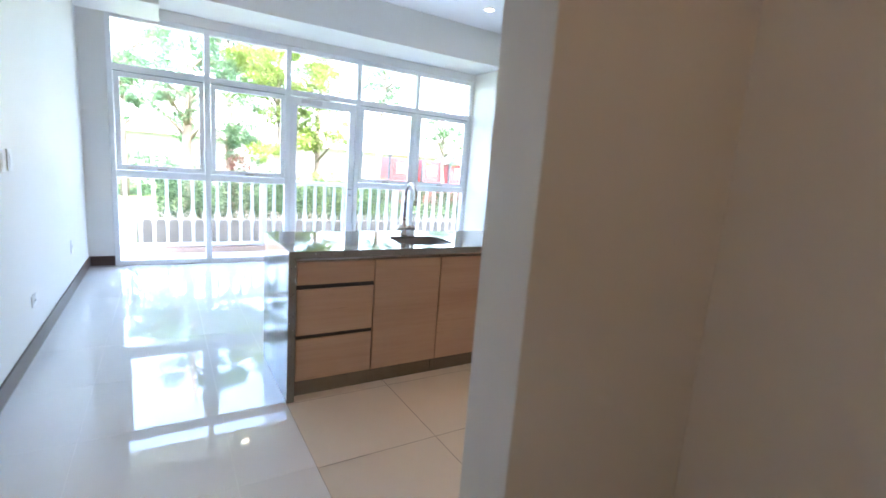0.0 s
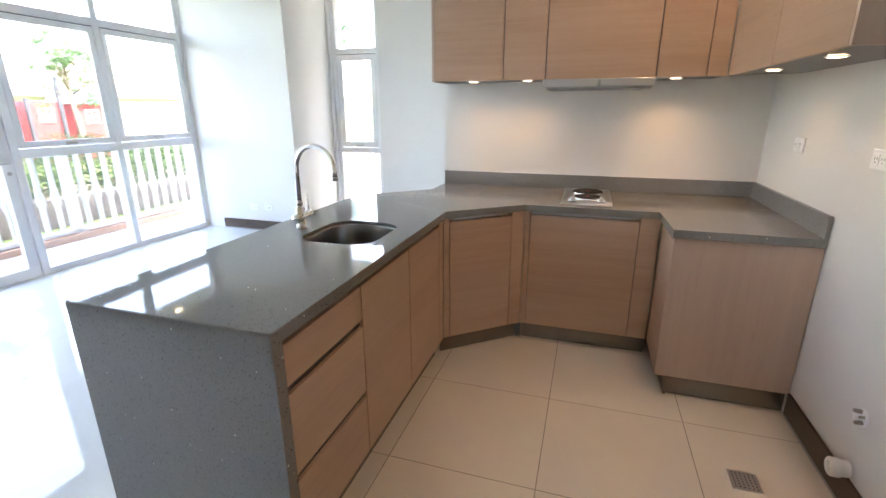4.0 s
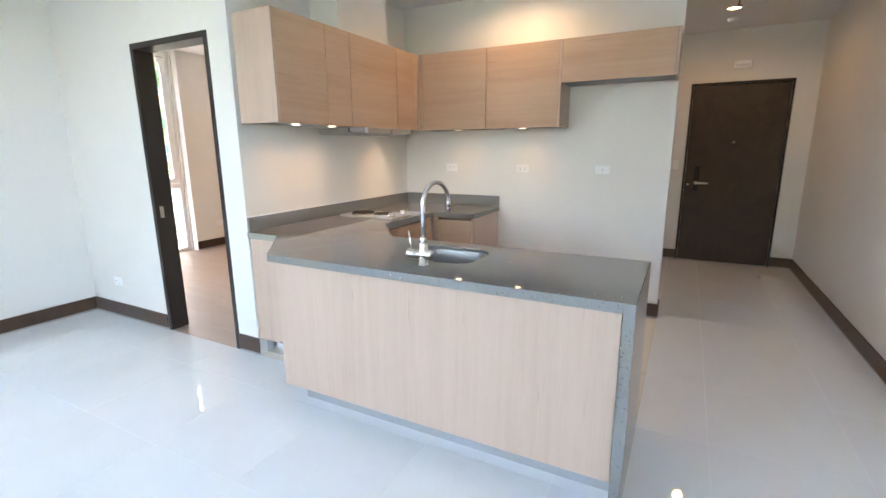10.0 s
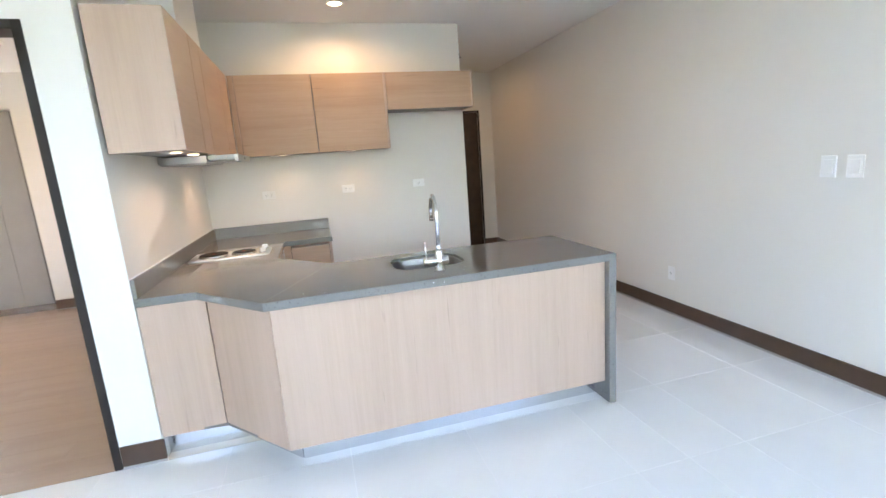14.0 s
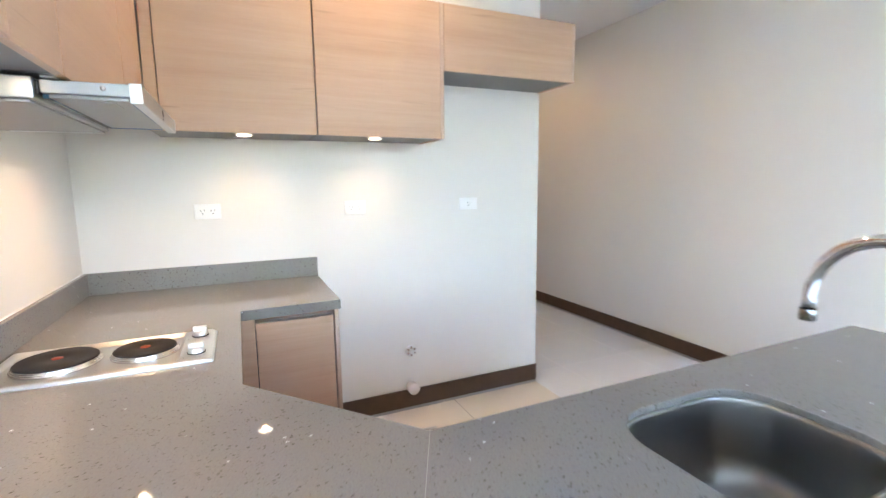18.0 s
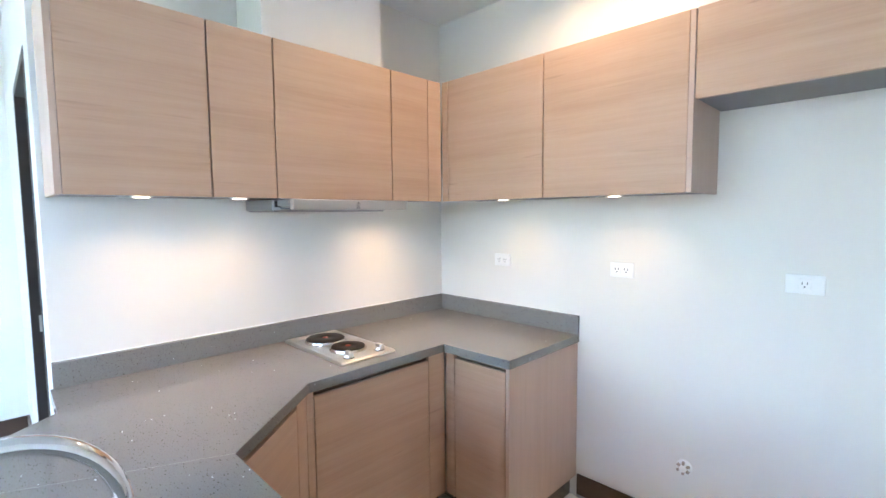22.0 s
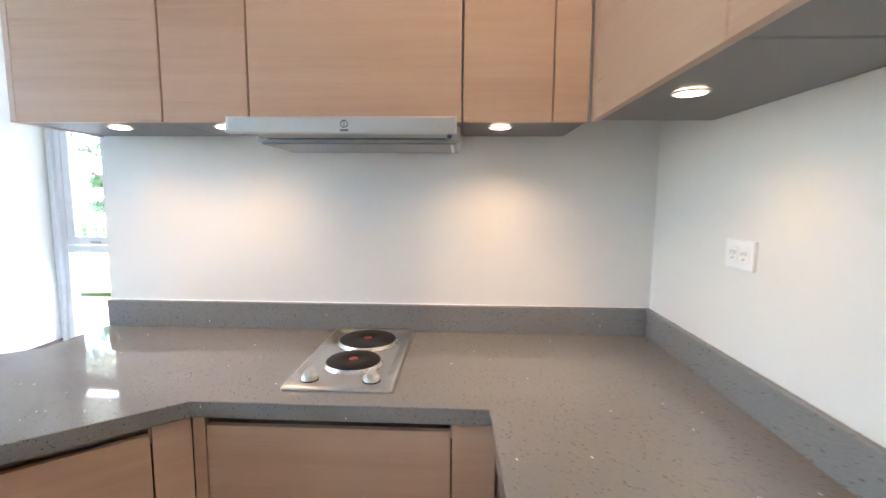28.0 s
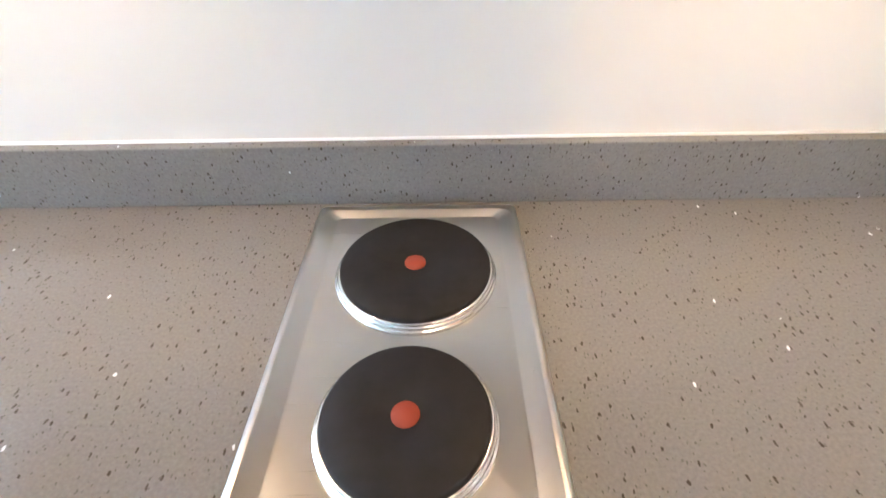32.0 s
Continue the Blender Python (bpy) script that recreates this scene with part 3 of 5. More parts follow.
part("lining", box(XD, XD + 0.142, 0.226, 1.034, 2.165, 2.174, 0.001), JAMB, d1)
part("strike_plate", box(XD + 0.03, XD + 0.06, 1.017, 1.02, 0.93, 1.02, 0.001), BRASS, d1, "metal strike plate")

d2 = thing("door_3", (XE, -3.09, 0), "closed dark brown timber entrance door with a black lock", "door", kind="structure")
for name, a in (("jamb", (-2.60, -2.575, 0, 2.20)), ("jamb", (-3.61, -3.585, 0, 2.20)), ("head", (-3.585, -2.60, 2.175, 2.20))):
    part(name, box(XE - 0.008, XE + 0.10, *a, 0.002), JAMB, d2)
lf = part("door_leaf", box(XE + 0.015, XE + 0.06, -3.583, -2.602, 0.006, 2.172, 0.002), DOOR, d2)
for z0, z1 in ((0.02, 0.78), (0.786, 1.21), (1.216, 2.16)):
    part("panel", box(XE + 0.011, XE + 0.016, -3.42, -2.80, z0, z1, 0.0015), DOOR, lf)
part("lock_plate", box(XE - 0.014, XE + 0.016, -2.755, -2.70, 0.90, 1.21, 0.008), BLACKP, d2, "black lock plate")
part("handle", tube([(XE - 0.012, -2.727, 1.005), (XE - 0.055, -2.727, 1.005), (XE - 0.06, -2.737, 1.005), (XE - 0.06, -2.86, 1.005)], 0.0125, 12), SATIN, d2, "metal lever handle")
part("rose", lathe([(0, 0.012), (0.022, 0.012), (0.024, 0.0)], 20, Matrix.Translation((XE - 0.0142, -2.727, 1.005)) @ Matrix.Rotation(radians(-90), 4, "Y")), CHROME, d2)
part("knob", lathe([(0, 0.03), (0.012, 0.03), (0.014, 0.0)], 14, Matrix.Translation((XE - 0.012, -2.64, 0.985)) @ Matrix.Rotation(radians(-90), 4, "Y")), BRASS, d2)
part("peephole", lathe([(0, 0.008), (0.011, 0.008), (0.013, 0)], 16, Matrix.Translation((XE + 0.011, -3.087, 1.50)) @ Matrix.Rotation(radians(-90), 4, "Y")), BRASS, d2)
for z in (0.28, 0.95, 1.68, 1.98):
    part("hinge", tube([(XE + 0.006, -3.588, z - 0.05), (XE + 0.006, -3.588, z + 0.05)], 0.009, 10), BRASS, d2)

# ==== kitchen: worktop ====
ZC, TH = 0.90, 0.042
top = thing("worktop", (-1.0, -0.4, 0.9), "grey speckled quartz worktop with a waterfall end and upstand", "worktop")
SINK = (-2.228, -1.872, -1.722, -1.318)      # x0, x1, y0, y1 of the cut-out


def rounded(x0, x1, y0, y1, r, k=6, bow=0.0):
    pts = []
    for cx, cy, a in ((x1 - r, y1 - r, 0), (x0 + r, y1 - r, 90), (x0 + r, y0 + r, 180), (x1 - r, y0 + r, 270)):
        for i in range(k + 1):
            t = radians(a + 90 * i / k)
            pts.append((cx + r * math.cos(t), cy + r * math.sin(t)))
    return pts


def slab_with_hole(outline, hole, z0, z1):
    bm = bmesh.new()
    for z in (z0, z1):
        es = []
        for loop in (outline, hole):
            vs = [bm.verts.new((x, y, z)) for x, y in loop]
            es += [bm.edges.new((vs[i], vs[(i + 1) % len(vs)])) for i in range(len(vs))]
        bmesh.ops.triangle_fill(bm, use_beauty=True, use_dissolve=False, edges=es)
    for loop in (outline, hole):
        k = len(loop)
        for i in range(k):
            (xa, ya), (xb, yb) = loop[i], loop[(i + 1) % k]
            bm.faces.new([bm.verts.new(c) for c in ((xa, ya, z0), (xb, yb, z0), (xb, yb, z1), (xa, ya, z1))])
    bmesh.ops.remove_doubles(bm, verts=bm.verts[:], dist=1e-5)
    bmesh.ops.recalc_face_normals(bm, faces=bm.faces[:])
    return bm


HOLE = rounded(*SINK, 0.11)
OUT = [(-0.002, -0.002), (-2.068, -0.002), (-2.072, -0.287), (-2.478, -0.648), (-2.478, -2.497), (-1.754, -2.497), (-1.758, -0.980),
       (-1.360, -0.646), (-0.626, -0.648), (-0.615, -1.041), (-0.002, -1.041)]
st = part("slab", slab_with_hole(OUT, HOLE, ZC - TH, ZC), STONE, top)
bv = st.modifiers.new("edge", "BEVEL")
bv.width, bv.segments, bv.limit_method, bv.angle_limit = 0.0025, 2, "ANGLE", radians(50)
part("waterfall_end", box(-2.4785, -1.7535, -2.4985, -2.455, 0.0, ZC - 0.003, 0.001), STONE, top)
part("upstand", box(-2.06, -0.022, -0.022, -0.002, ZC, ZC + 0.10, 0.002), STONE, top)
part("upstand", box(-0.022, -0.002, -1.041, -0.002, ZC, ZC + 0.10, 0.002), STONE, top)
part("joint", prism([(-1.7545, -0.9833), (-1.7540, -0.9825), (-2.4775, -0.6476), (-2.4775, -0.6484)], ZC - 0.001, ZC + 0.0003), SEAM, top, "fine pale joint in the stone")
part("sealant", tube([(-2.055, -0.003, ZC + 0.1005), (-0.02, -0.003, ZC + 0.1005)], 0.003, 6), WHITE, top, "white sealant bead")


# ==== kitchen: base cabinets ====
def front_matrix(p, q):
    """The pose of a front: x runs from p to q along the floor, y points into the cabinet, z up."""
    d = Vector((q[0] - p[0], q[1] - p[1], 0))
    a = math.atan2(d.y, d.x)
    return Matrix.Translation((p[0], p[1], 0)) @ Matrix.Rotation(a, 4, "Z"), d.length


def local(bm, m):
    bm.transform(m)
    return bm


Z_LO, Z_HI = 0.118, 0.832


def base_unit(p, q, label, category, depth, fronts, wood_mat, fill=()):
    """fronts: (x0, x1, z0, z1) along the line p to q, as seen from the room; fill: plain strips."""
    m, w = front_matrix(p, q)
    mid = m @ Vector((w / 2, depth / 2, 0))
    u = thing("base_cabinet", (mid.x, mid.y, 0), label, category, "kitchen base cabinets")
    # carcass coloured near-black so the door gaps carry their shade
    part("carcass", local(box(0.001, w - 0.001, 0.036, depth, 0.105, ZC - TH - 0.001), m), GAP_SHADE, u)
    part("finger_rail", local(box(0.001, w - 0.001, 0.028, 0.0355, 0.800, ZC - TH - 0.002), m), PULL, u, "metal finger rail")
    part("plinth", local(box(0.001, w - 0.001, 0.055, 0.07, 0.0, 0.104), m), PLINTH, u, "grey plinth")
    for x0, x1, z0, z1 in fronts:
        name = "drawer_front" if z1 - z0 < 0.5 else "door"
        part(name, local(box(x0 + 0.0025, x1 - 0.0025, 0.0, 0.019, z0, z1, 0.0012), m), wood_mat, u)
    for x0, x1, z0, z1 in fill:
        part("filler", local(box(x0 + 0.0015, x1 - 0.0015, 0.0, 0.019, z0, z1, 0.0012), m), wood_mat, u)
    return u


FX = -1.772
drawers = base_unit((FX, -2.452), (FX, -1.979), "oak laminate drawer unit with three drawers", "drawer unit", 0.09,
                    [(0.004, 0.473, 0.700, 0.832), (0.004, 0.473, 0.398, 0.672), (0.004, 0.473, 0.118, 0.372)], OAK_Y)
for z in (0.672, 0.372):
    part("finger_rail", box(FX - 0.022, FX - 0.012, -2.45, -1.981, z + 0.001, z + 0.027), GOLA, drawers, "recessed finger rail with shade put into its dark colour")
base_unit((FX, -1.977), (FX, -1.507), "oak laminate sink cabinet with one door", "cabinet", 0.09, [(0, 0.470, Z_LO, Z_HI)], OAK_Y)
base_unit((FX, -1.505), (FX, -0.985), "oak laminate cabinet with one door beside the corner", "cabinet", 0.09, [(0, 0.450, Z_LO, Z_HI)], OAK_Y,
          [(0.450, 0.520, Z_LO, 0.857)])
base_unit((FX, -0.978), (-1.366, -0.633), "oak laminate corner cabinet with a slanted door", "cabinet", 0.25, [(0.037, 0.446, Z_LO, Z_HI)], OAK_D,
          [(0.0, 0.037, Z_LO, 0.857), (0.446, 0.533, Z_LO, 0.857)])
base_unit((-1.366, -0.632), (-0.606, -0.632), "oak laminate cabinet below the hob", "cabinet", 0.58, [(0.034, 0.649, Z_LO, Z_HI)], OAK_X,
          [(0.0, 0.034, Z_LO, 0.857), (0.649, 0.758, Z_LO, 0.857)])
leg = base_unit((-0.604, -0.634), (-0.604, -1.012), "narrow oak laminate cabinet at the wall end", "cabinet", 0.58, [(0.062, 0.377, Z_LO, Z_HI)], OAK_Y,
                [(0.0, 0.062, Z_LO, 0.857)])
part("side_panel", box(-0.604, -0.003, -1.032, -1.013, 0.118, ZC - TH - 0.001, 0.001), OAK_Z, leg)
part("plinth", box(-0.54, -0.003, -0.995, -0.98, 0, 0.117), PLINTH, leg, "grey plinth")

# back panels on the living side; daylight is put into their paler oak
back = thing("peninsula_back", (-2.3, -1.4, 0), "oak laminate back panels under the peninsula worktop, colour paled as by daylight", "panel")
for (p, q), nm in ((((-2.442, -0.672), (-2.442, -2.452)), "panel"), (((-2.050, -0.325), (-2.438, -0.668)), "panel"), (((-2.050, -0.004), (-2.050, -0.322)), "panel")):
    m, w = front_matrix(p, q)
    part(nm, local(box(0, w - 0.002, 0.0, 0.019, 0.128, ZC - TH - 0.002, 0.001), m), OAK_Z, back)
for p, q in (((-2.33, -0.72), (-2.33, -2.452)), ((-1.99, -0.42), (-2.325, -0.715)), ((-1.99, -0.004), (-1.99, -0.415))):
    m, w = front_matrix(p, q)
    part("plinth", local(box(0, w - 0.001, 0, 0.015, 0, 0.126), m), ALUM, back, "bright brushed metal plinth")
part("soffit", prism([(-2.06, -0.33), (-2.425, -0.66), (-2.425, -2.45), (-2.32, -2.45), (-2.32, -0.70), (-1.98, -0.40), (-1.98, -0.02), (-2.035, -0.02)], 0.127, 0.14), UNDER, back)

# ==== sink and tap ====
sk = thing("sink", ((SINK[0] + SINK[1]) / 2, (SINK[2] + SINK[3]) / 2, 0.68), "undermounted stainless steel sink bowl", "sink")
bm = bmesh.new()
rings = []
for grow, r, z in ((-0.0006, 0.1094, ZC - 0.016), (-0.004, 0.106, ZC - 0.017), (-0.006, 0.104, ZC - 0.024), (-0.010, 0.10, 0.80), (-0.015, 0.097, 0.75), (-0.022, 0.09, 0.715), (-0.05, 0.08, 0.690), (-0.10, 0.06, 0.683)):
    x0, x1, y0, y1 = SINK
    rings.append([bm.verts.new((x, y, z)) for x, y in rounded(x0 - grow, x1 + grow, y0 - grow, y1 + grow, r, 8)])
for a, b in zip(rings, rings[1:]):
    for i in range(len(a)):
        f = bm.faces.new((a[i], a[(i + 1) % len(a)], b[(i + 1) % len(a)], b[i]))
        f.smooth = True
bm.faces.new(rings[-1])
bmesh.ops.recalc_face_normals(bm, faces=bm.faces[:])
bowl = part("bowl", bm, STEEL_D, sk)
bs = bowl.modifiers.new("sheet", "SOLIDIFY")
bs.thickness, bs.offset = 0.0015, -1
part("drain", lathe([(0, 0.0), (0.03, 0.0), (0.038, 0.004), (0.042, 0.003), (0.042, -0.004)], 28, Matrix.Translation((-2.06, -1.50, 0.686))), CHROME, sk, "chrome waste fitting")
# overflow slit is a near-black strip painted as its shade
part("overflow", box(SINK[0] + 0.009, SINK[0] + 0.013, -1.56, -1.44, 0.80, 0.815, 0.001), GAP_SHADE, sk)

fx, fy = -2.312, -1.53
fc = thing("kitchen_tap", (fx, fy, ZC), "chrome swan-neck kitchen tap with a side lever", "tap")
part("base", lathe([(0, 0), (0.026, 0), (0.026, 0.004), (0.0225, 0.006), (0.0215, 0.10), (0.0195, 0.106), (0.0, 0.106)], 28, Matrix.Translation((fx, fy, ZC))), CHROME, fc)
mb = part("mixer_body", lathe([(0, -0.046), (0.0205, -0.046), (0.0225, -0.044), (0.0225, 0.050), (0.0215, 0.052), (0.0225, 0.054), (0.0225, 0.084), (0.0205, 0.086), (0, 0.086)], 28,
     Matrix.Translation((fx, fy, ZC + 0.052)) @ Matrix.Rotation(radians(-90), 4, "X")), CHROME, fc)
part("lever", tube([(fx, fy + 0.069, ZC + 0.070), (fx - 0.002, fy + 0.071, ZC + 0.10), (fx - 0.006, fy + 0.076, ZC + 0.162)], [0.0055, 0.005, 0.0045], 12), CHROME, mb)
arc = [(fx, fy, ZC + 0.10), (fx, fy, ZC + 0.28)]
ca, sa = math.cos(radians(-7)), math.sin(radians(-7))
R = 0.108
for i in range(1, 25):
    a = math.pi * i / 24
    off = R - R * math.cos(a)
    arc.append((fx + off * ca, fy + off * sa, ZC + 0.28 + R * math.sin(a)))
tip = Vector(arc[-1])
arc.append((tip.x, tip.y, ZC + 0.252))
part("spout", tube(arc, [0.0110] * len(arc), 20), CHROME, fc)
part("collar", lathe([(0.0118, 0), (0.0150, 0.002), (0.0150, 0.030), (0.0118, 0.033)], 24, Matrix.Translation((fx, fy, ZC + 0.104))), CHROME, fc)
part("nozzle", lathe([(0.0128, 0.02), (0.0128, 0.001), (0.011, 0.0), (0.0, 0.0)], 20, Matrix.Translation((tip.x, tip.y, ZC + 0.238))), CHROME, fc)

# ==== hob ====
hx0, hx1, hy0, hy1 = -1.166, -0.870, -0.574, -0.042
hob = thing("hob", ((hx0 + hx1) / 2, (hy0 + hy1) / 2, ZC), "stainless steel electric hob with two hotplates and two knobs", "hob")
bm = bmesh.new()
prof = [(0.0, 0.0), (0.0, 0.0045), (0.0012, 0.008), (0.0035, 0.0112), (0.0065, 0.013), (0.0085, 0.0135)]
loops = [[bm.verts.new((x, y, ZC + z)) for x, y in rounded(hx0 + inset, hx1 - inset, hy0 + inset * 2.6, hy1 - inset * 0.6, 0.010, 4)] for inset, z in prof]
for x0, x1, y0, y1, rr, z in ((-1.1555, -0.8805, -0.488, -0.056, 0.016, 0.0135), (-1.1535, -0.8825, -0.4865, -0.0575, 0.015, 0.0128),
                              (-1.1350, -0.9010, -0.4795, -0.0660, 0.011, 0.0054), (-1.1325, -0.9035, -0.4780, -0.0675, 0.010, 0.0050)):
    loops.append([bm.verts.new((x, y, ZC + z)) for x, y in rounded(x0, x1, y0, y1, rr, 4)])
for a, b in zip(loops, loops[1:]):
    for i in range(len(a)):
        k = (i + 1) % len(a)
        bm.faces.new((a[i], a[k], b[k], b[i]))
well2 = loops[-1]
bm.faces.new(well2)
bmesh.ops.recalc_face_normals(bm, faces=bm.faces[:])
for f in bm.faces:
    f.smooth = True
for e in bm.edges:
    e.smooth = len(e.link_faces) == 2 and e.calc_face_angle(0.0) < radians(11)
pl = part("plate", bm, STEEL, hob)
pb = pl.modifiers.new("edge", "BEVEL")
pb.width, pb.segments, pb.limit_method, pb.angle_limit, pb.harden_normals = 0.0010, 2, "ANGLE", radians(11), True
for cy, r in ((-0.185, 0.094), (-0.391, 0.079)):
    at = Matrix.Translation((-1.0145, cy, ZC + 0.0065))
    part("ring", lathe([(r + 0.0080, -0.001), (r + 0.0080, 0.0025), (r + 0.0074, 0.0035), (r + 0.0056, 0.0038), (r + 0.0053, 0.0045), (r + 0.0051, 0.0068), (r + 0.0045, 0.0078), (r + 0.0031, 0.0081), (r + 0.0028, 0.0088), (r + 0.0026, 0.0110), (r + 0.0018, 0.0120), (r - 0.001, 0.0122), (r - 0.002, 0.010)], 64, at), STEEL_R, hob)
    plate = part("hotplate", lathe([(r, 0.0), (r, 0.015), (r - 0.003, 0.0175), (0.030, 0.0175), (0.0285, 0.0168), (0, 0.0168)], 56, at), IRON, hob, "black cast iron hotplate")
    part("red_dot", lathe([(0, 0.0180), (0.0134, 0.0180), (0.0134, 0.0165)], 32, at), RED, plate, "red painted dot")
for kx in (-1.101, -0.934):
    at = Matrix.Translation((kx, -0.528, ZC + 0.0132))
    kn = part("knob", lathe([(0.022, 0.003), (0.0215, 0.012), (0.019, 0.017), (0, 0.017)], 28, at), SATIN, hob, "satin metal knob")
    part("knob_base", lathe([(0.024, 0.0), (0.024, 0.003), (0, 0.003)], 28, at), BLACKP, kn, "black plastic ring")
    part("grip", local(box(-0.0100, 0.0100, -0.0205, 0.0205, 0.012, 0.030, 0.0045, seg=3), at), SATIN, kn)
for kx in (-1.145, -0.892):
    part("screw", lathe([(0, 0.002), (0.003, 0.002), (0.004, 0)], 12, Matrix.Translation((kx, -0.536, ZC + 0.0132))), BRASS, hob)

for kx in (-0.970, -1.138):
    part("mark", box(kx - 0.0016, kx + 0.0016, -0.4995, -0.4960, ZC + 0.0134, ZC + 0.0138), POST, hob, "small dark printed mark")
for kx in (-1.101, -0.934):
    for k in range(6):
        a = radians(-30 + 48 * k)
        mk = Matrix.Translation((kx + 0.030 * math.sin(a), -0.528 + 0.030 * math.cos(a), ZC + 0.0134)) @ Matrix.Rotation(-a, 4, "Z")
        part("scale_mark", local(box(-0.0006, 0.0006, -0.0020, 0.0020, 0, 0.0003), mk), FAINT, hob)
em1 = part("emblem", lathe([(0.0095, 0.0), (0.0095, 0.0005), (0.0075, 0.0005), (0.0075, 0.0)], 24, Matrix.Translation((-1.0165, -0.515, ZC + 0.0134))), FAINT, hob, "faint printed ring emblem")
part("emblem_bar", box(-1.0175, -1.0155, -0.522, -0.508, ZC + 0.0134, ZC + 0.0139), FAINT, em1)
part("emblem_line", box(-1.030, -1.003, -0.532, -0.5285, ZC + 0.0134, ZC + 0.0139), FAINT, em1)

# ==== wall cabinets ====
UB, UT, UF, UX = 1.615, 2.276, -0.355, -0.341


def wall_unit(p, q, label, front, wood_mat, z0=UB, depth=0.335, left=False, right=False):
    m, w = front_matrix(p, q)
    mid = m @ Vector((w / 2, depth / 2, 0))
    u = thing("wall_cabinet", (mid.x, mid.y, z0), label, "cabinet", "kitchen wall cabinets")
    part("carcass", local(box(0.001, w - 0.001, 0.021, depth, z0 + 0.004, UT - 0.001), m), UNDER, u, "grey carcass")
    # added near-black sheet paints the shade between the doors
    part("gap_shade_sheet", local(box(0.002, w - 0.002, 0.0196, 0.0209, z0 + 0.006, UT - 0.003), m), GAP_SHADE, u, "near-black sheet standing for the shade in the door gaps")
    for x0, x1, nm in front:
        part(nm, local(box(x0 + 0.0020, x1 - 0.0020, 0, 0.019, z0, UT, 0.0012), m), wood_mat, u)
    if left:
        part("side_panel", local(box(-0.018, 0.0, 0.0, depth, z0, UT, 0.001), m), OAK_Z, u)
    if right:
        part("side_panel", local(box(w, w + 0.018, 0.0, depth, z0, UT, 0.001), m), OAK_Z, u)
    return u


wall_unit((-2.026, UF), (-1.579, UF), "oak laminate wall cabinet at the open end", [(0, 0.447, "door")], OAK_X, left=True)
wall_unit((-1.577, UF), (-1.321, UF), "narrow oak laminate wall cabinet", [(0, 0.256, "door")], OAK_X)
wall_unit((-1.319, UF), (-0.702, UF), "oak laminate wall cabinet above the extractor hood", [(0, 0.617, "door")], OAK_X)
wall_unit((-0.700, UF), (-0.345, UF), "narrow oak laminate corner wall cabinet with a filler", [(0, 0.254, "door"), (0.254, 0.355, "filler")], OAK_X)
wall_unit((UX, -0.358), (UX, -1.024), "oak laminate wall cabinet beside the corner", [(0.0, 0.047, "filler"), (0.047, 0.666, "door")], OAK_Y, depth=0.335)
wall_unit((UX, -1.026), (UX, -1.648), "oak laminate wall cabinet over the counter end", [(0, 0.622, "door")], OAK_Y, depth=0.335, right=True)
wall_unit((UX, -1.669), (UX, -2.476), "shallow oak laminate cabinet over the refrigerator space", [(0, 0.807, "door")], OAK_Y, z0=1.953, depth=0.335, right=True)

# ==== extractor hood ====
hd = thing("extractor_hood", (-1.02, -0.2, 1.56), "silver slide-out extractor hood, open, below the wall cabinet", "extractor hood")
part("body", box(-1.322, -0.705, -0.300, -0.02, 1.566, 1.611, 0.003), RAIL, hd)
part("body_underside", box(-1.312, -0.715, -0.292, -0.03, 1.559, 1.5655, 0.002), FILTER, hd, "satin grey grease filter")
dr = part("drawer", box(-1.300, -0.735, -0.466, -0.305, 1.582, 1.6095, 0.002), RAIL, hd)
part("drawer_underside", box(-1.288, -0.745, -0.458, -0.316, 1.574, 1.5815, 0.001), FILTER, dr, "satin grey grease filter")
# the shade in the slot is a near-black strip
part("drawer_slot", box(-1.310, -0.732, -0.3048, -0.3003, 1.578, 1.606), GAP_SHADE, dr, "near-black strip standing for the shade behind the drawer")
part("film_edge", box(-0.741, -0.735, -0.455, -0.312, 1.573, 1.5815), BLUEFILM, dr, "blue protective film")
part("slot_film", box(-1.285, -0.748, -0.3158, -0.3052, 1.5722, 1.5815), FILMD, dr, "dark blue edge of the protective film")
part("film_strip", box(-1.25, -0.78, -0.4645, -0.4590, 1.5735, 1.5815), BLUEFILM, dr, "blue protective film")
part("filter_trim", box(-0.736, -0.728, -0.285, -0.06, 1.5565, 1.5588), ALU, hd, "bright filter edge")
part("filter_latch", box(-1.265, -1.185, -0.43, -0.40, 1.5715, 1.5738, 0.0008), FILTER, dr)
part("rivet", lathe([(0, 0.003), (0.003, 0.003), (0.0048, 0.0015), (0.006, 0.0)], 16, Matrix.Translation((-1.300, -0.415, 1.598)) @ Matrix.Rotation(radians(-90), 4, "Y")), BRASS, dr)
fb = part("front_bar", box(-1.3165, -0.7185, -0.490, -0.4665, 1.566, 1.608, 0.003), STEEL, hd)
part("end_cap", box(-1.3205, -1.3168, -0.4905, -0.4660, 1.5655, 1.6085, 0.001), SATIN, fb, "satin grey end cap")
part("end_cap", box(-0.7182, -0.7145, -0.4905, -0.4660, 1.5655, 1.6085, 0.001), SATIN, fb, "satin grey end cap")
lg = part("emblem", lathe([(0.010, 0.0), (0.010, 0.0008), (0.0078, 0.0008), (0.0078, 0.0)], 24, Matrix.Translation((-1.006, -0.490, 1.589)) @ Matrix.Rotation(radians(90), 4, "X")), POST, hd, "small dark ring emblem")
part("emblem_bar", box(-1.007, -1.005, -0.4908, -0.490, 1.582, 1.598), POST, lg)
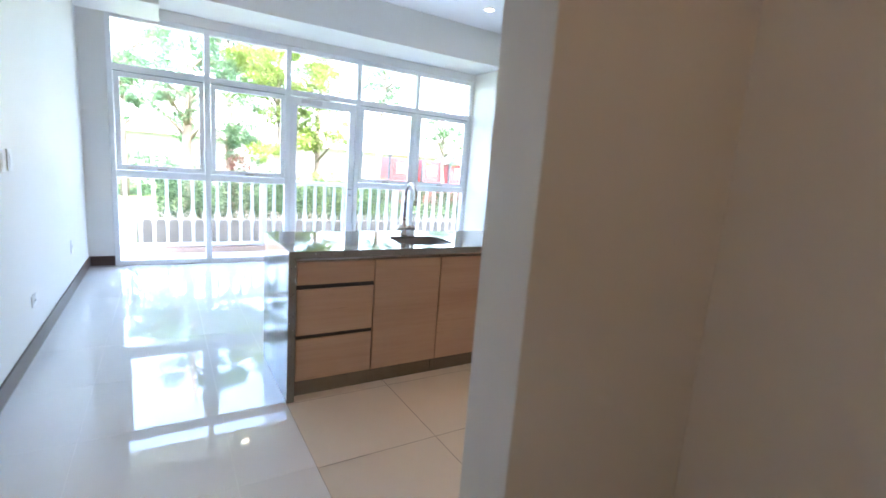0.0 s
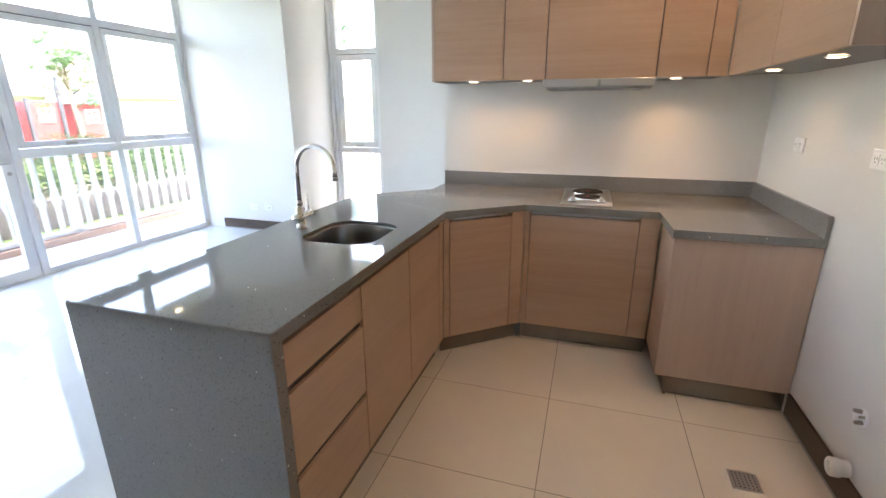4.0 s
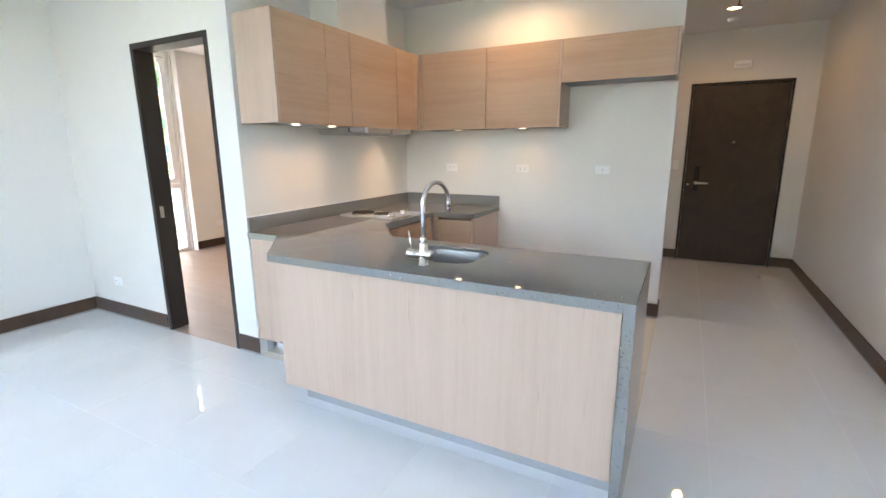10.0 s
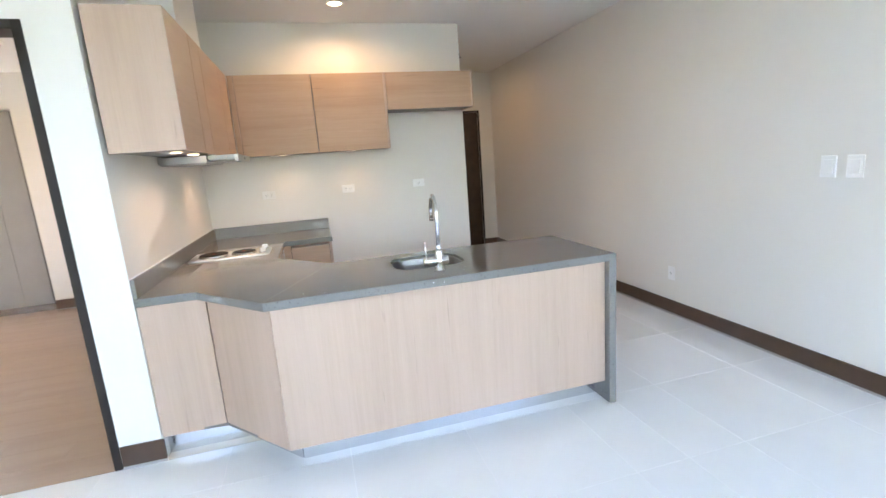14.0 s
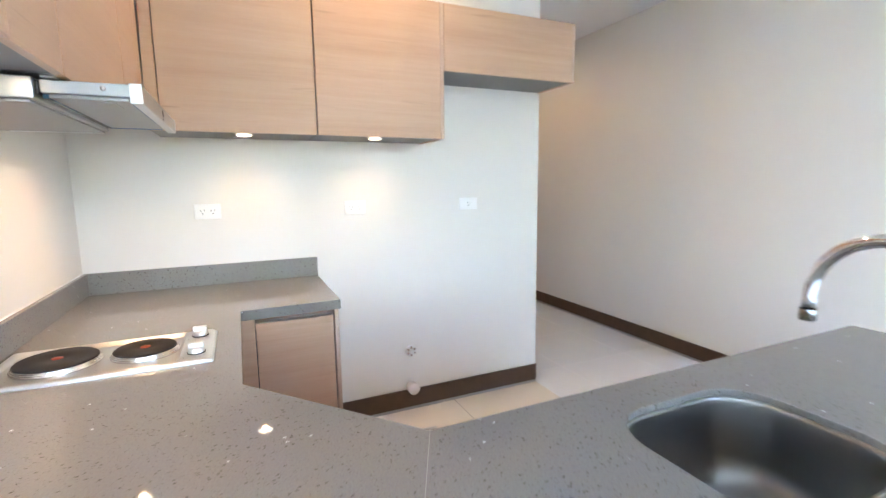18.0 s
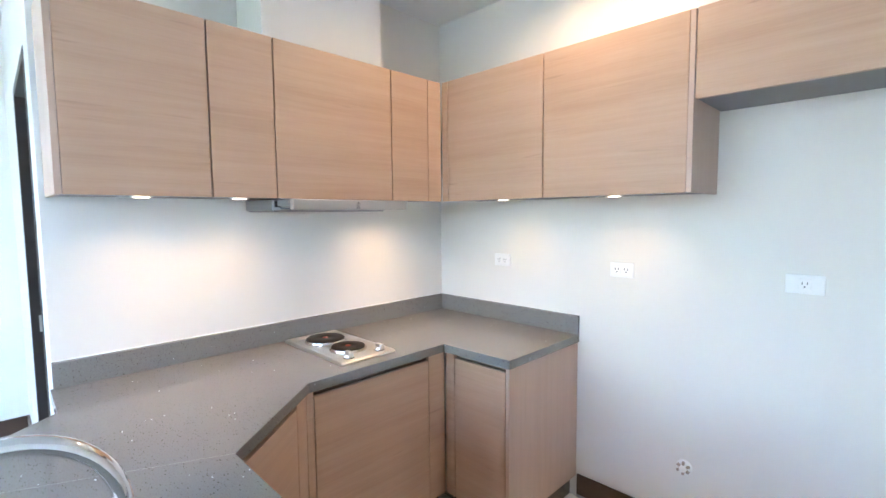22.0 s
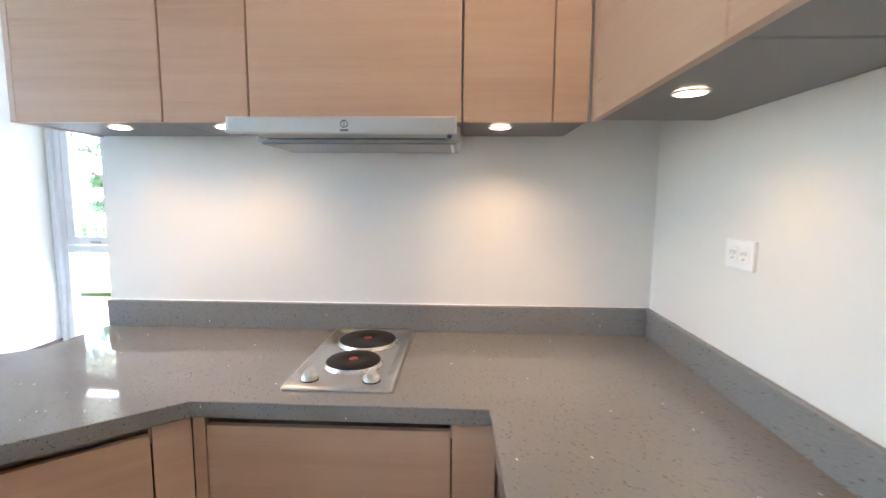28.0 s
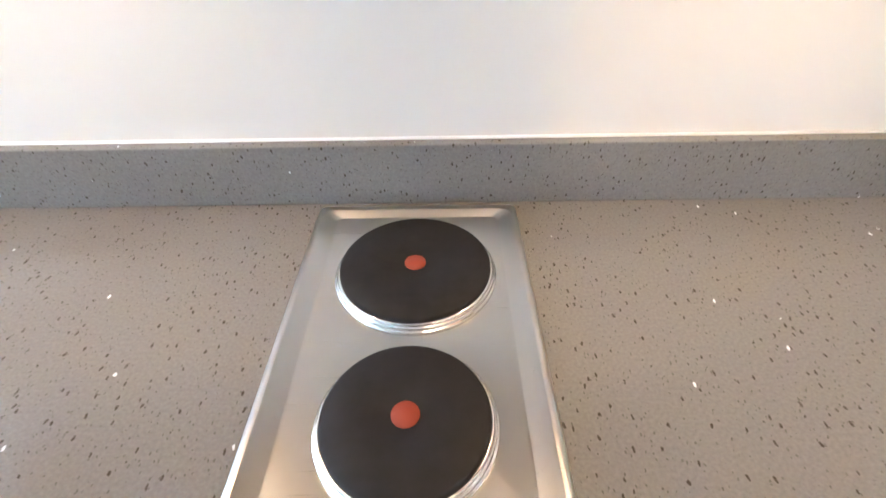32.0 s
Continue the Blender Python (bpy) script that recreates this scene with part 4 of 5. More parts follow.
part("emblem_line", box(-1.017, -0.995, -0.4908, -0.490, 1.571, 1.575), POST, lg)
for x in (-1.29, -1.16):
    part("bracket", box(x, x + 0.05, -0.331, -0.305, 1.6145, 1.622, 0.002), WHITE, hd, "white plastic bracket")

# ==== lamps below the wall cabinets ====
for x, y in ((-1.79, -0.245), (-1.44, -0.255), (-0.585, -0.255), (-0.237, -0.715), (-0.237, -1.325)):
    lm = thing("cabinet_light", (x, y, UB), "round recessed spotlight below the wall cabinet, lit", "light", "lights below the wall cabinets")
    at = Matrix.Translation((x, y, UB + 0.0005))
    part("ring", lathe([(0.036, 0.001), (0.036, -0.002), (0.030, -0.003), (0.030, 0.001)], 28, at), SATIN, lm)
    part("lens", lathe([(0.0298, -0.0015), (0.027, -0.0032), (0.012, -0.0038), (0.0, -0.004)], 28, at), LAMP, lm, "glowing lens")
    spot(x, y, UB - 0.010, 0.15 if x < -1.6 else 0.185 if x < -1.2 else 0.24 if y > -0.5 else 0.115, 140, 1.0, 0.014, (1.0, 0.66, 0.37))

# ==== sockets, switches and fittings ====
def plate_pose(axis, at, out, b, z):
    """x along the wall, y out of the wall, z up."""
    if axis == "x":
        return Matrix.Translation((at, b, z)) @ Matrix.Rotation(radians(90 if out < 0 else -90), 4, "Z")
    return Matrix.Translation((b, at, z)) @ Matrix.Rotation(radians(0 if out > 0 else 180), 4, "Z")


def socket(axis, at, out, b, z, label, gangs=2, w=0.118, h=0.074):
    m = plate_pose(axis, at, out, b, z)
    s = thing("socket", m.translation, label, "socket", "wall sockets")
    part("plate", local(box(-w / 2, w / 2, 0, 0.008, -h / 2, h / 2, 0.003), m), WHITE, s)
    for g in range(gangs):
        cx = (g - (gangs - 1) / 2) * 0.046
        ins = part("insert", local(box(cx - 0.019, cx + 0.019, 0.0075, 0.0105, -0.021, 0.021, 0.0015), m), WHITE, s)
        for dx, dz, ww, hh in ((-0.008, 0.004, 0.0025, 0.010), (0.008, 0.004, 0.0025, 0.010), (0.0, -0.010, 0.005, 0.005)):
            part("slot", local(box(cx + dx - ww / 2, cx + dx + ww / 2, 0.0100, 0.0110, dz - hh / 2, dz + hh / 2), m), POST, ins)
    return s


socket("x", 0.0, -1, -0.530, 1.265, "white double wall socket above the counter")
socket("x", 0.0, -1, -1.264, 1.262, "white double wall socket beside the counter end")
socket("x", 0.0, -1, -1.974, 1.263, "white single wall socket at the refrigerator space", gangs=1, w=0.122)
socket("y", YS, 1, -1.43, 0.37, "white wall socket low on the long wall", gangs=1, w=0.075, h=0.118)
socket("y", YS, 1, -3.06, 0.36, "white wall socket low on the long wall", gangs=2)
socket("y", YS, 1, -4.56, 0.44, "white wall socket near the window", gangs=1, w=0.075, h=0.118)
socket("y", 1.25, -1, -4.92, 0.30, "white wall socket low on the pier")
socket("y", 1.25, -1, -4.71, 0.30, "white wall socket low on the pier")
socket("y", 3.68, -1, 0.42, 0.36, "white wall socket on the bedroom pier")
socket("x", XD, -1, 1.72, 0.33, "white wall socket beside the bedroom doorway")


def switch(axis, at, out, b, z, label, w=0.085, h=0.125):
    m = plate_pose(axis, at, out, b, z)
    s = thing("light_switch", m.translation, label, "switch", "wall switches")
    part("plate", local(box(-w / 2, w / 2, 0, 0.008, -h / 2, h / 2, 0.003), m), WHITE, s)
    part("rocker", local(box(-w * 0.3, w * 0.3, 0.0075, 0.012, -h * 0.32, h * 0.32, 0.002), m), WHITE, s)
    return s


switch("y", YS, 1, -2.625, 1.275, "white wall switch on the long wall")
switch("y", YS, 1, -2.765, 1.275, "white wall switch beside its twin")
switch("x", XE, -1, -2.48, 1.23, "white wall switch beside the entrance door", 0.075)

ic = thing("intercom", (XE, -2.33, 1.57), "black wall intercom in two parts beside the entrance", "intercom")
part("upper_case", box(XE - 0.03, XE, -2.37, -2.28, 1.575, 1.66, 0.006), BLACKP, ic)
part("lower_case", box(XE - 0.03, XE, -2.37, -2.28, 1.46, 1.55, 0.006), BLACKP, ic)

vm = Matrix.Translation((0, -1.572, 0.378)) @ Matrix.Rotation(radians(-90), 4, "Y")
vv = thing("stop_valve", (0, -1.572, 0.378), "small white capped water valve on the wall", "valve")
part("collar", lathe([(0.034, 0), (0.034, 0.006), (0.022, 0.010), (0.014, 0.010), (0.014, 0.03), (0, 0.03)], 24, vm), WHITE, vv)
for i in range(6):
    a = i * math.pi / 3
    part("lug", local(box(0.016, 0.030, -0.005, 0.005, 0.010, 0.024, 0.001), vm @ Matrix.Rotation(a, 4, "Z")), COPPER, vv)
pm = Matrix.Translation((0, -1.572, 0.15)) @ Matrix.Rotation(radians(-90), 4, "Y")
pp = thing("drain_stub", (0, -1.572, 0.15), "white plastic drain stub with a cap above the skirting", "pipe")
part("pipe", lathe([(0.031, 0), (0.031, 0.030), (0.036, 0.031), (0.036, 0.056), (0.033, 0.060), (0, 0.060)], 28, pm), WHITE, pp)
part("cap_ridge", local(box(-0.020, 0.020, -0.004, 0.004, 0.059, 0.067, 0.002), pm @ Matrix.Rotation(0.5, 4, "Z")), WHITE, pp)

fd = thing("floor_drain", (-0.313, -1.568, 0), "square perforated steel floor drain", "drain")
part("grate", box(-0.367, -0.259, -1.622, -1.514, 0.0002, 0.0035, 0.001), BRASS, fd)
# holes are flat near-black discs, the shade inside them painted on
for i in range(6):
    for j in range(6):
        part("hole", lathe([(0.0036, 0.0040), (0, 0.0040)], 8, Matrix.Translation((-0.313 + (i - 2.5) * 0.0155, -1.568 + (j - 2.5) * 0.0155, 0))), GAP_SHADE, fd)

fs = thing("door_stop", (1.9, -3.45, 0), "small metal door stop on the hall floor", "door stop")
part("stub", lathe([(0, 0.03), (0.012, 0.028), (0.014, 0.0)], 14, Matrix.Translation((1.9, -3.45, 0))), BRASS, fs)

em = thing("emergency_light", (XE, -3.08, 2.38), "small white box above the entrance door", "emergency light")
part("case", box(XE - 0.05, XE, -3.17, -2.99, 2.34, 2.43, 0.006), WHITE, em)
part("lens", box(XE - 0.053, XE - 0.049, -3.15, -3.01, 2.355, 2.385, 0.001), SATIN, em)


def downlight(x, y, z, watts, label, r=0.055):
    d = thing("downlight", (x, y, z), label, "light", "ceiling downlights")
    at = Matrix.Translation((x, y, z))
    part("rim", lathe([(r + 0.018, 0), (r + 0.016, -0.006), (r, -0.008), (r - 0.004, 0)], 32, at), WHITE, d)
    part("lens", lathe([(r - 0.003, -0.004), (0, -0.004)], 32, at), DAYLAMP, d, "glowing lens")
    if watts:
        spot(x, y, z - 0.012, watts, 172, 0.6, 0.05, (1.0, 0.62, 0.32) if x > 0.3 else (1.0, 0.69, 0.40))


downlight(1.50, -2.88, HC, 0.56, "round recessed ceiling light in the hall, lit")
downlight(-0.53, -1.28, HC, 1.05, "round recessed ceiling light above the kitchen, lit")
downlight(-4.2, 0.4, HL, 0, "round recessed ceiling light in the living area, lit")
downlight(0.51, 1.93, HC, 1.0, "round recessed ceiling light in the bedroom, lit")

for y in (-2.08, 1.15):
    sl = thing("soffit_light", (-6.33, y, 3.05), "round lit lamp recessed in the patio soffit", "light", "patio soffit lights")
    at = Matrix.Translation((-6.33, y, 3.05))
    part("rim", lathe([(0.075, 0), (0.073, -0.006), (0.058, -0.008), (0.054, 0)], 28, at), WHITE, sl)
    part("lens", lathe([(0.055, -0.004), (0, -0.004)], 28, at), DAYLAMP, sl, "glowing lens")
fdt = thing("heat_detector", (0.62, 1.62, HC), "white heat detector with a red tip on the bedroom ceiling", "heat detector")
part("base", lathe([(0, -0.022), (0.045, -0.022), (0.055, -0.016), (0.06, 0)], 28, Matrix.Translation((0.62, 1.62, HC))), WHITE, fdt)
part("tip", lathe([(0, -0.075), (0.012, -0.070), (0.036, -0.030), (0.038, -0.0222), (0, -0.0222)], 24, Matrix.Translation((0.62, 1.62, HC))), REDP, fdt, "red pointed tip")

sd = thing("smoke_detector", (1.95, -2.9, HC), "white smoke detector on the hall ceiling", "smoke detector")
part("base", lathe([(0.05, 0), (0.05, -0.012), (0.04, -0.03), (0.0, -0.032)], 28, Matrix.Translation((1.95, -2.9, HC))), WHITE, sd)
sp = thing("sprinkler", (1.2, -2.9, HC), "small metal ceiling sprinkler in the hall", "sprinkler")
part("stem", tube([(1.2, -2.9, HC), (1.2, -2.9, HC - 0.06)], 0.008, 10), POST, sp)
part("deflector", lathe([(0, -0.062), (0.028, -0.062), (0.028, -0.058), (0, -0.058)], 16, Matrix.Translation((1.2, -2.9, HC))), POST, sp)

ac = thing("air_conditioner", (-3.35, 1.43, 3.1), "white wall-mounted air conditioner on the beam", "air conditioner")
part("case", box(-3.75, -2.92, 1.22, 1.438, 2.93, 3.23, 0.03, seg=4), WHITE, ac)
# outlet opening drawn as a strip in the colour of its shade
part("outlet_slot", box(-3.70, -2.97, 1.216, 1.25, 2.965, 2.985), GAP_SHADE, ac, "near-black strip standing for the shade in the air outlet")
part("louvre", box(-3.70, -2.97, 1.205, 1.225, 2.945, 2.957, 0.003), WHITE, ac)
part("seam", box(-3.745, -2.925, 1.2185, 1.23, 3.03, 3.034), POST, ac)

# ==== bedroom wardrobe ====
wd = thing("wardrobe", (2.1, 3.0, 0), "built-in matt grey wardrobe with aluminium pull strips", "wardrobe")
part("carcass", box(1.925, 2.44, 2.262, 3.772, 0.09, 2.37), WARD, wd)
part("plinth", box(1.96, 2.44, 2.262, 3.772, 0, 0.089), PLINTH, wd)
ys = [2.264, 2.56, 2.86, 3.34, 3.77]
for i in range(4):
    part("door", box(1.903, 1.924, ys[i] + 0.002, ys[i + 1] - 0.002, 0.095, 2.37, 0.001), WARD, wd)
for y in (2.86, 3.34):
    part("pull_strip", box(1.890, 1.904, y - 0.022, y + 0.022, 0.095, 2.37, 0.002), ALU, wd, "bright aluminium pull strip")
slab("wall_above_wardrobe", box(1.905, 2.45, 2.25, 3.78, 2.39, HC), PAINT, "white painted wall above the wardrobe", "wall")

# ==== patio and garden ====
G = -0.24
slab("ground", box(-400, 400, -400, 400, G - 1.0, G), GRASS, "grass ground reaching to the horizon", "ground")
slab("patio", box(-7.45, XW - 0.16, -12, 3.95, G - 0.1, -0.17), PATIO, "pale tiled patio along the windows", "pavement")
slab("patio_north", box(-5.80, 6.0, 3.96, 5.6, G - 0.1, -0.17), PATIO, "pale tiled patio along the bedroom", "pavement")
slab("patio_corner", box(-5.797, XD - 0.02, 2.335, 3.955, G - 0.1, -0.172), PATIO, "pale tiled patio beside the pier", "pavement")
slab("patio_curb", box(-7.45, -7.22, -12, 5.6, -0.168, -0.09, 0.005), CURB, "low pink curb below the balustrade", "kerb")
slab("patio_curb_north", box(-7.2, 6.0, 5.38, 5.6, -0.168, -0.09, 0.005), CURB, "low pink curb below the balustrade", "kerb")
slab("patio_soffit", box(-6.7, -5.80, -12, 5.6, 3.05, 3.3), PRECAST, "white soffit above the patio", "roof")
# unseen slab, added to dim the skylight falling through the narrow window
slab("skylight_blocker", box(-5.797, XD - 0.02, 2.335, 3.955, 3.05, 3.3), PRECAST, "unseen added slab that cuts the skylight above the patio corner", "roof")


def balustrade(p, q, label):
    d = Vector((q[0] - p[0], q[1] - p[1], 0))
    a = math.atan2(d.y, d.x)
    m = Matrix.Translation((p[0], p[1], 0)) @ Matrix.Rotation(a, 4, "Z")
    w = d.length
    b = thing("balustrade", (p[0] + d.x / 2, p[1] + d.y / 2, -0.09), label, "balustrade")
    part("top_rail", local(box(0, w, -0.06, 0.06, 0.95, 1.015, 0.008), m), PRECAST, b)
    part("bottom_rail", local(box(0, w, -0.05, 0.05, -0.08, -0.03, 0.008), m), PRECAST, b)
    first = None
    k = int(w / 0.172)
    for i in range(k):
        x = (i + 0.5) * w / k
        if i % 14 == 0:
            part("post", local(box(x - 0.05, x + 0.05, -0.05, 0.05, -0.091, 0.97, 0.005), m), PRECAST, b)
            continue
        c = m @ Vector((x, 0, 0))
        if first is None:
            bm = bmesh.new()
            zs = [(-0.04, 0.020), (0.15, 0.020), (0.29, 0.021), (0.34, 0.040), (0.39, 0.046), (0.43, 0.036), (0.50, 0.023), (0.75, 0.020), (0.96, 0.020)]
            ringz = []
            for z, hw in zs:
                ringz.append([bm.verts.new((sx * hw, sy * 0.026, z)) for sx, sy in ((-1, -1), (1, -1), (1, 1), (-1, 1))])
            for u, v in zip(ringz, ringz[1:]):
                for j in range(4):
                    bm.faces.new((u[j], u[(j + 1) % 4], v[(j + 1) % 4], v[j]))
            bm.faces.new(ringz[0][::-1])
            bm.faces.new(ringz[-1])
            first = part("baluster", bm, PRECAST, b)
            ob = first
        else:
            ob = new("baluster", first.data)
            ob.parent = b
            ob.matrix_parent_inverse = Matrix.Translation(b.location).inverted()
        ob.matrix_basis = Matrix.Translation(c) @ Matrix.Rotation(a, 4, "Z")
    return b


balustrade((-7.33, -9.0), (-7.33, 5.49), "white precast balustrade along the patio")
balustrade((-7.2, 5.49), (5.0, 5.49), "white precast balustrade on the north side")

slab("wall_planter_north", box(-7.0, 8.0, 5.75, 5.9, G, 0.66, 0.01), PRECAST, "low white planter wall behind the balustrade", "wall")

pt = thing("planter", (-9.3, 0.6, G), "long grey concrete planter behind the balustrade", "planter")
part("front_wall", box(-8.60, -8.45, -3.5, 9.0, G, 0.19, 0.01), CONC, pt)
part("end_wall", box(-10.2, -8.60, -3.5, -3.35, G, 0.19, 0.01), CONC, pt)
part("soil", box(-10.2, -8.60, -3.35, 9.0, G, 0.14), BARK, pt)


def leaves(cloud, size, material, parent, name="crown", seed=1):
    """A crown or hedge of many small bent leaves: cloud gives the middle of each leaf."""
    rng = np.random.default_rng(seed)
    n = len(cloud)
    c = np.asarray(cloud)
    u = rng.normal(size=(n, 3))
    u /= np.linalg.norm(u, axis=1)[:, None]
    v = np.cross(u, rng.normal(size=(n, 3)))
    v /= np.linalg.norm(v, axis=1)[:, None]
    s = size * rng.uniform(0.6, 1.35, n)[:, None]
    a, b = c - u * s, c + u * s
    l, r = c + v * s * 0.42, c - v * s * 0.42
    co = np.stack([a, l, b, r], 1).reshape(-1, 3)
    faces = [(4 * i, 4 * i + 1, 4 * i + 2, 4 * i + 3) for i in range(n)]
    me = bpy.data.meshes.new(name)
    me.from_pydata(co.tolist(), [], faces)
    me.materials.append(material)
    ob = new(name, me)
    ob.parent = parent
    if parent is not None:
        ob.matrix_parent_inverse = Matrix.Translation(parent.location).inverted()
    return ob


def hedge(x0, x1, y0, y1, z0, z1, count, size, label, material=LEAF_H, seed=3):
    rng = np.random.default_rng(seed)
    p = rng.uniform((x0, y0, z0), (x1, y1, z1), (count, 3))
    wob = 0.12 * np.sin(p[:, 1] * 3.1) + 0.08 * np.sin(p[:, 1] * 7.7 + p[:, 0])
    p[:, 2] += (p[:, 2] - z0) / max(z1 - z0, 0.01) * wob
    h = thing("hedge", ((x0 + x1) / 2, (y0 + y1) / 2, z0), label, "hedge")
    leaves(p, size, material, h, "foliage", seed)
    return h


hedge(-9.9, -8.62, -3.2, 8.8, 0.14, 0.95, 42000, 0.030, "clipped dark green hedge in the planter")
hedge(-12.2, -11.2, -0.1, 2.3, G, 1.0, 9000, 0.035, "bright yellow green shrubs behind the planter", LEAF_Y, 5)
hedge(-12.2, -11.3, -1.1, -0.15, G, 1.05, 4000, 0.035, "low green shrubs behind the planter", LEAF_G, 6)
hedge(-12.5, -11.9, -1.75, -1.1, G, 1.18, 2500, 0.035, "small russet shrub beside the trees", LEAF_R, 9)
hedge(-19.0, -17.5, -7.0, -1.5, G, 1.15, 8000, 0.06, "low green bank of shrubs across the lawn", LEAF_G, 10)
hedge(-6.8, -1.0, 7.2, 8.2, G, 0.75, 9000, 0.045, "low clipped hedge in front of the neighbouring building", LEAF_G, 7)
hedge(-1.0, 7.0, 7.0, 8.4, G, 1.25, 10000, 0.05, "green hedge outside the bedroom", LEAF_H, 8)


def tree(x, y, height, spread, count, size, material, seed, label, lean=0.0, clear=0.45):
    rng = np.random.default_rng(seed)
    t = thing("tree", (x, y, G), label, "tree")
    base = Vector((x, y, G))
    topv = base + Vector((lean, 0.2 * lean, height * 0.8))
    trunk = [base.lerp(topv, k / 6) + Vector((0.05 * math.sin(k * 1.7 + seed), 0.05 * math.cos(k * 2.1 + seed), 0)) * (k > 0) for k in range(7)]
    bm = tube(trunk, [0.10 * (1 - 0.11 * k) * height / 5 for k in range(7)], 8)
    ends = []
    for i in range(13):
        f = rng.uniform(clear * 0.8, 0.95)
        s = base.lerp(topv, f)
        a = i * 2.4 + rng.uniform(-0.4, 0.4)
        reach = spread * rng.uniform(0.5, 1.0) * (1.15 - 0.5 * f)
        e = s + Vector((math.cos(a) * reach, math.sin(a) * reach, reach * rng.uniform(0.5, 1.0)))
        mid = s.lerp(e, 0.5) + Vector((0, 0, 0.08 * reach))
        tube([s, mid, e], [0.035 * height / 5, 0.022 * height / 5, 0.008], 6, bm=bm)
        for k in range(4):
            tip = s.lerp(e, rng.uniform(0.55, 1.0)) + Vector(rng.normal(size=3) * 0.2 * spread)
            tube([s.lerp(e, 0.5), tip], [0.012 * height / 5, 0.004], 5, bm=bm)
            ends.append((tip, rng.uniform(0.13, 0.27) * spread))
    part("trunk", bm, BARK, t)
    pts = []
    per = count // len(ends)
    for e, r in ends:
        d = rng.normal(size=(per, 3))
        d /= np.linalg.norm(d, axis=1)[:, None]
        pts.append(np.array(e) + d * (rng.uniform(0, 1, (per, 1)) ** 0.5) * r * np.array([1, 1, 0.6]))
    leaves(np.concatenate(pts), size, material, t, "crown", seed + 50)
    return t


tree(-12.0, -2.58, 6.4, 1.6, 9500, 0.040, LEAF_G, 11, "slender young tree with sparse green leaves", 0.25, 0.44)
tree(-15.0, -1.3, 6.6, 1.8, 17000, 0.045, LEAF_G, 12, "young blue green tree with a full crown", -0.2, 0.28)
tree(-12.0, -0.45, 6.0, 1.7, 30000, 0.040, LEAF_Y, 13, "broad young tree with bright yellow green leaves", -0.2, 0.32)
tree(-13.0, 0.75, 5.4, 1.2, 6500, 0.040, LEAF_Y, 14, "thin young tree with light green leaves", 0.25, 0.45)
tree(-14.0, 5.8, 4.4, 1.0, 3600, 0.042, LEAF_G, 15, "thin young tree near the playhouse", -0.2, 0.45)
tree(-17.5, -4.2, 6.4, 2.2, 11000, 0.055, LEAF_G, 16, "tall green tree behind the lawn", 0.4, 0.45)
tree(-16.5, 4.2, 7.2, 1.6, 5000, 0.050, LEAF_G, 20, "tall thin tree with a high crown", 0.3, 0.72)
tree(-9.9, 10.2, 5.2, 2.0, 16000, 0.045, LEAF_G, 17, "green tree beside the neighbouring building", 0.1)
tree(2.6, 9.6, 5.5, 2.2, 11000, 0.050, LEAF_G, 18, "green tree outside the bedroom", 0.1, 0.3)
tree(6.0, 8.6, 4.6, 1.6, 9000, 0.046, LEAF_Y, 19, "yellow green tree outside the bedroom", 0.1, 0.3)

# garden wall with a tiled coping
gw = thing("garden_wall", (-24, 0, G), "long white garden wall with a clay tile coping", "wall")
part("wall_body", box(-24.2, -23.9, -30, 40, G, 2.0), RENDER_W, gw)
part("coping", box(-24.5, -23.5, -30, 40, 2.0, 2.1, 0.03), ROOFT, gw)
for k in range(70):
    part("coping_tile", tube([(-23.45, -30 + k, 2.12), (-24.1, -30 + k, 2.42), (-24.6, -30 + k, 2.12)], 0.09, 8), ROOFT, gw)

# playhouses
def playhouse(x, y, w, top, label, roof=False, posts=()):
    """A panel house that looks towards +x; posts are (y, height)."""
    ph = thing("playhouse", (x, y + w / 2, G), label, "playhouse")
    part("front_panel", box(x - 0.06, x, y, y + w, G, top, 0.01), REDP, ph)
    part("back_panel", box(x - 1.3, x - 1.24, y, y + w, G, top, 0.01), REDP, ph)
    part("side_panel", box(x - 1.24, x - 0.06, y + w - 0.06, y + w, G, top, 0.01), REDP, ph)
    part("side_panel", box(x - 1.24, x - 0.06, y, y + 0.06, G, top, 0.01), REDP, ph)
    for py, h in posts:
        part("post", box(x - 0.02, x + 0.10, py - 0.06, py + 0.06, G, h, 0.01), POST, ph, "dark blue post")
    cy = y + w * 0.52
    fr = part("window_frame", box(x + 0.001, x + 0.025, cy - 0.22, cy + 0.22, top - 0.66, top - 0.20, 0.005), PRECAST, ph, "white window frame")
    for a, b in ((-0.17, -0.02), (0.02, 0.17)):
        for c, d in ((-0.61, -0.45), (-0.41, -0.25)):
            part("pane", box(x + 0.020, x + 0.030, cy + a, cy + b, top + c, top + d), REDP, fr)
    if roof:
        gable = prism([(y - 0.16, top), (y + w + 0.16, top), (y + w * 0.72, top + 0.40), (y + w * 0.28, top + 0.40)], x - 1.4, x + 0.12)
        part("roof", local(gable, Matrix(((0, 0, 1, 0), (1, 0, 0, 0), (0, 1, 0, 0), (0, 0, 0, 1)))), BLUEP, ph, "grey blue pitched roof")
    return ph


playhouse(-18.0, 5.45, 1.05, 1.74, "red play panel with a white framed window", posts=((5.40, 1.86), (6.52, 2.62)))
playhouse(-18.0, 7.09, 0.92, 1.72, "narrow red play panel between dark posts", posts=((7.05, 1.80), (8.04, 2.50)))
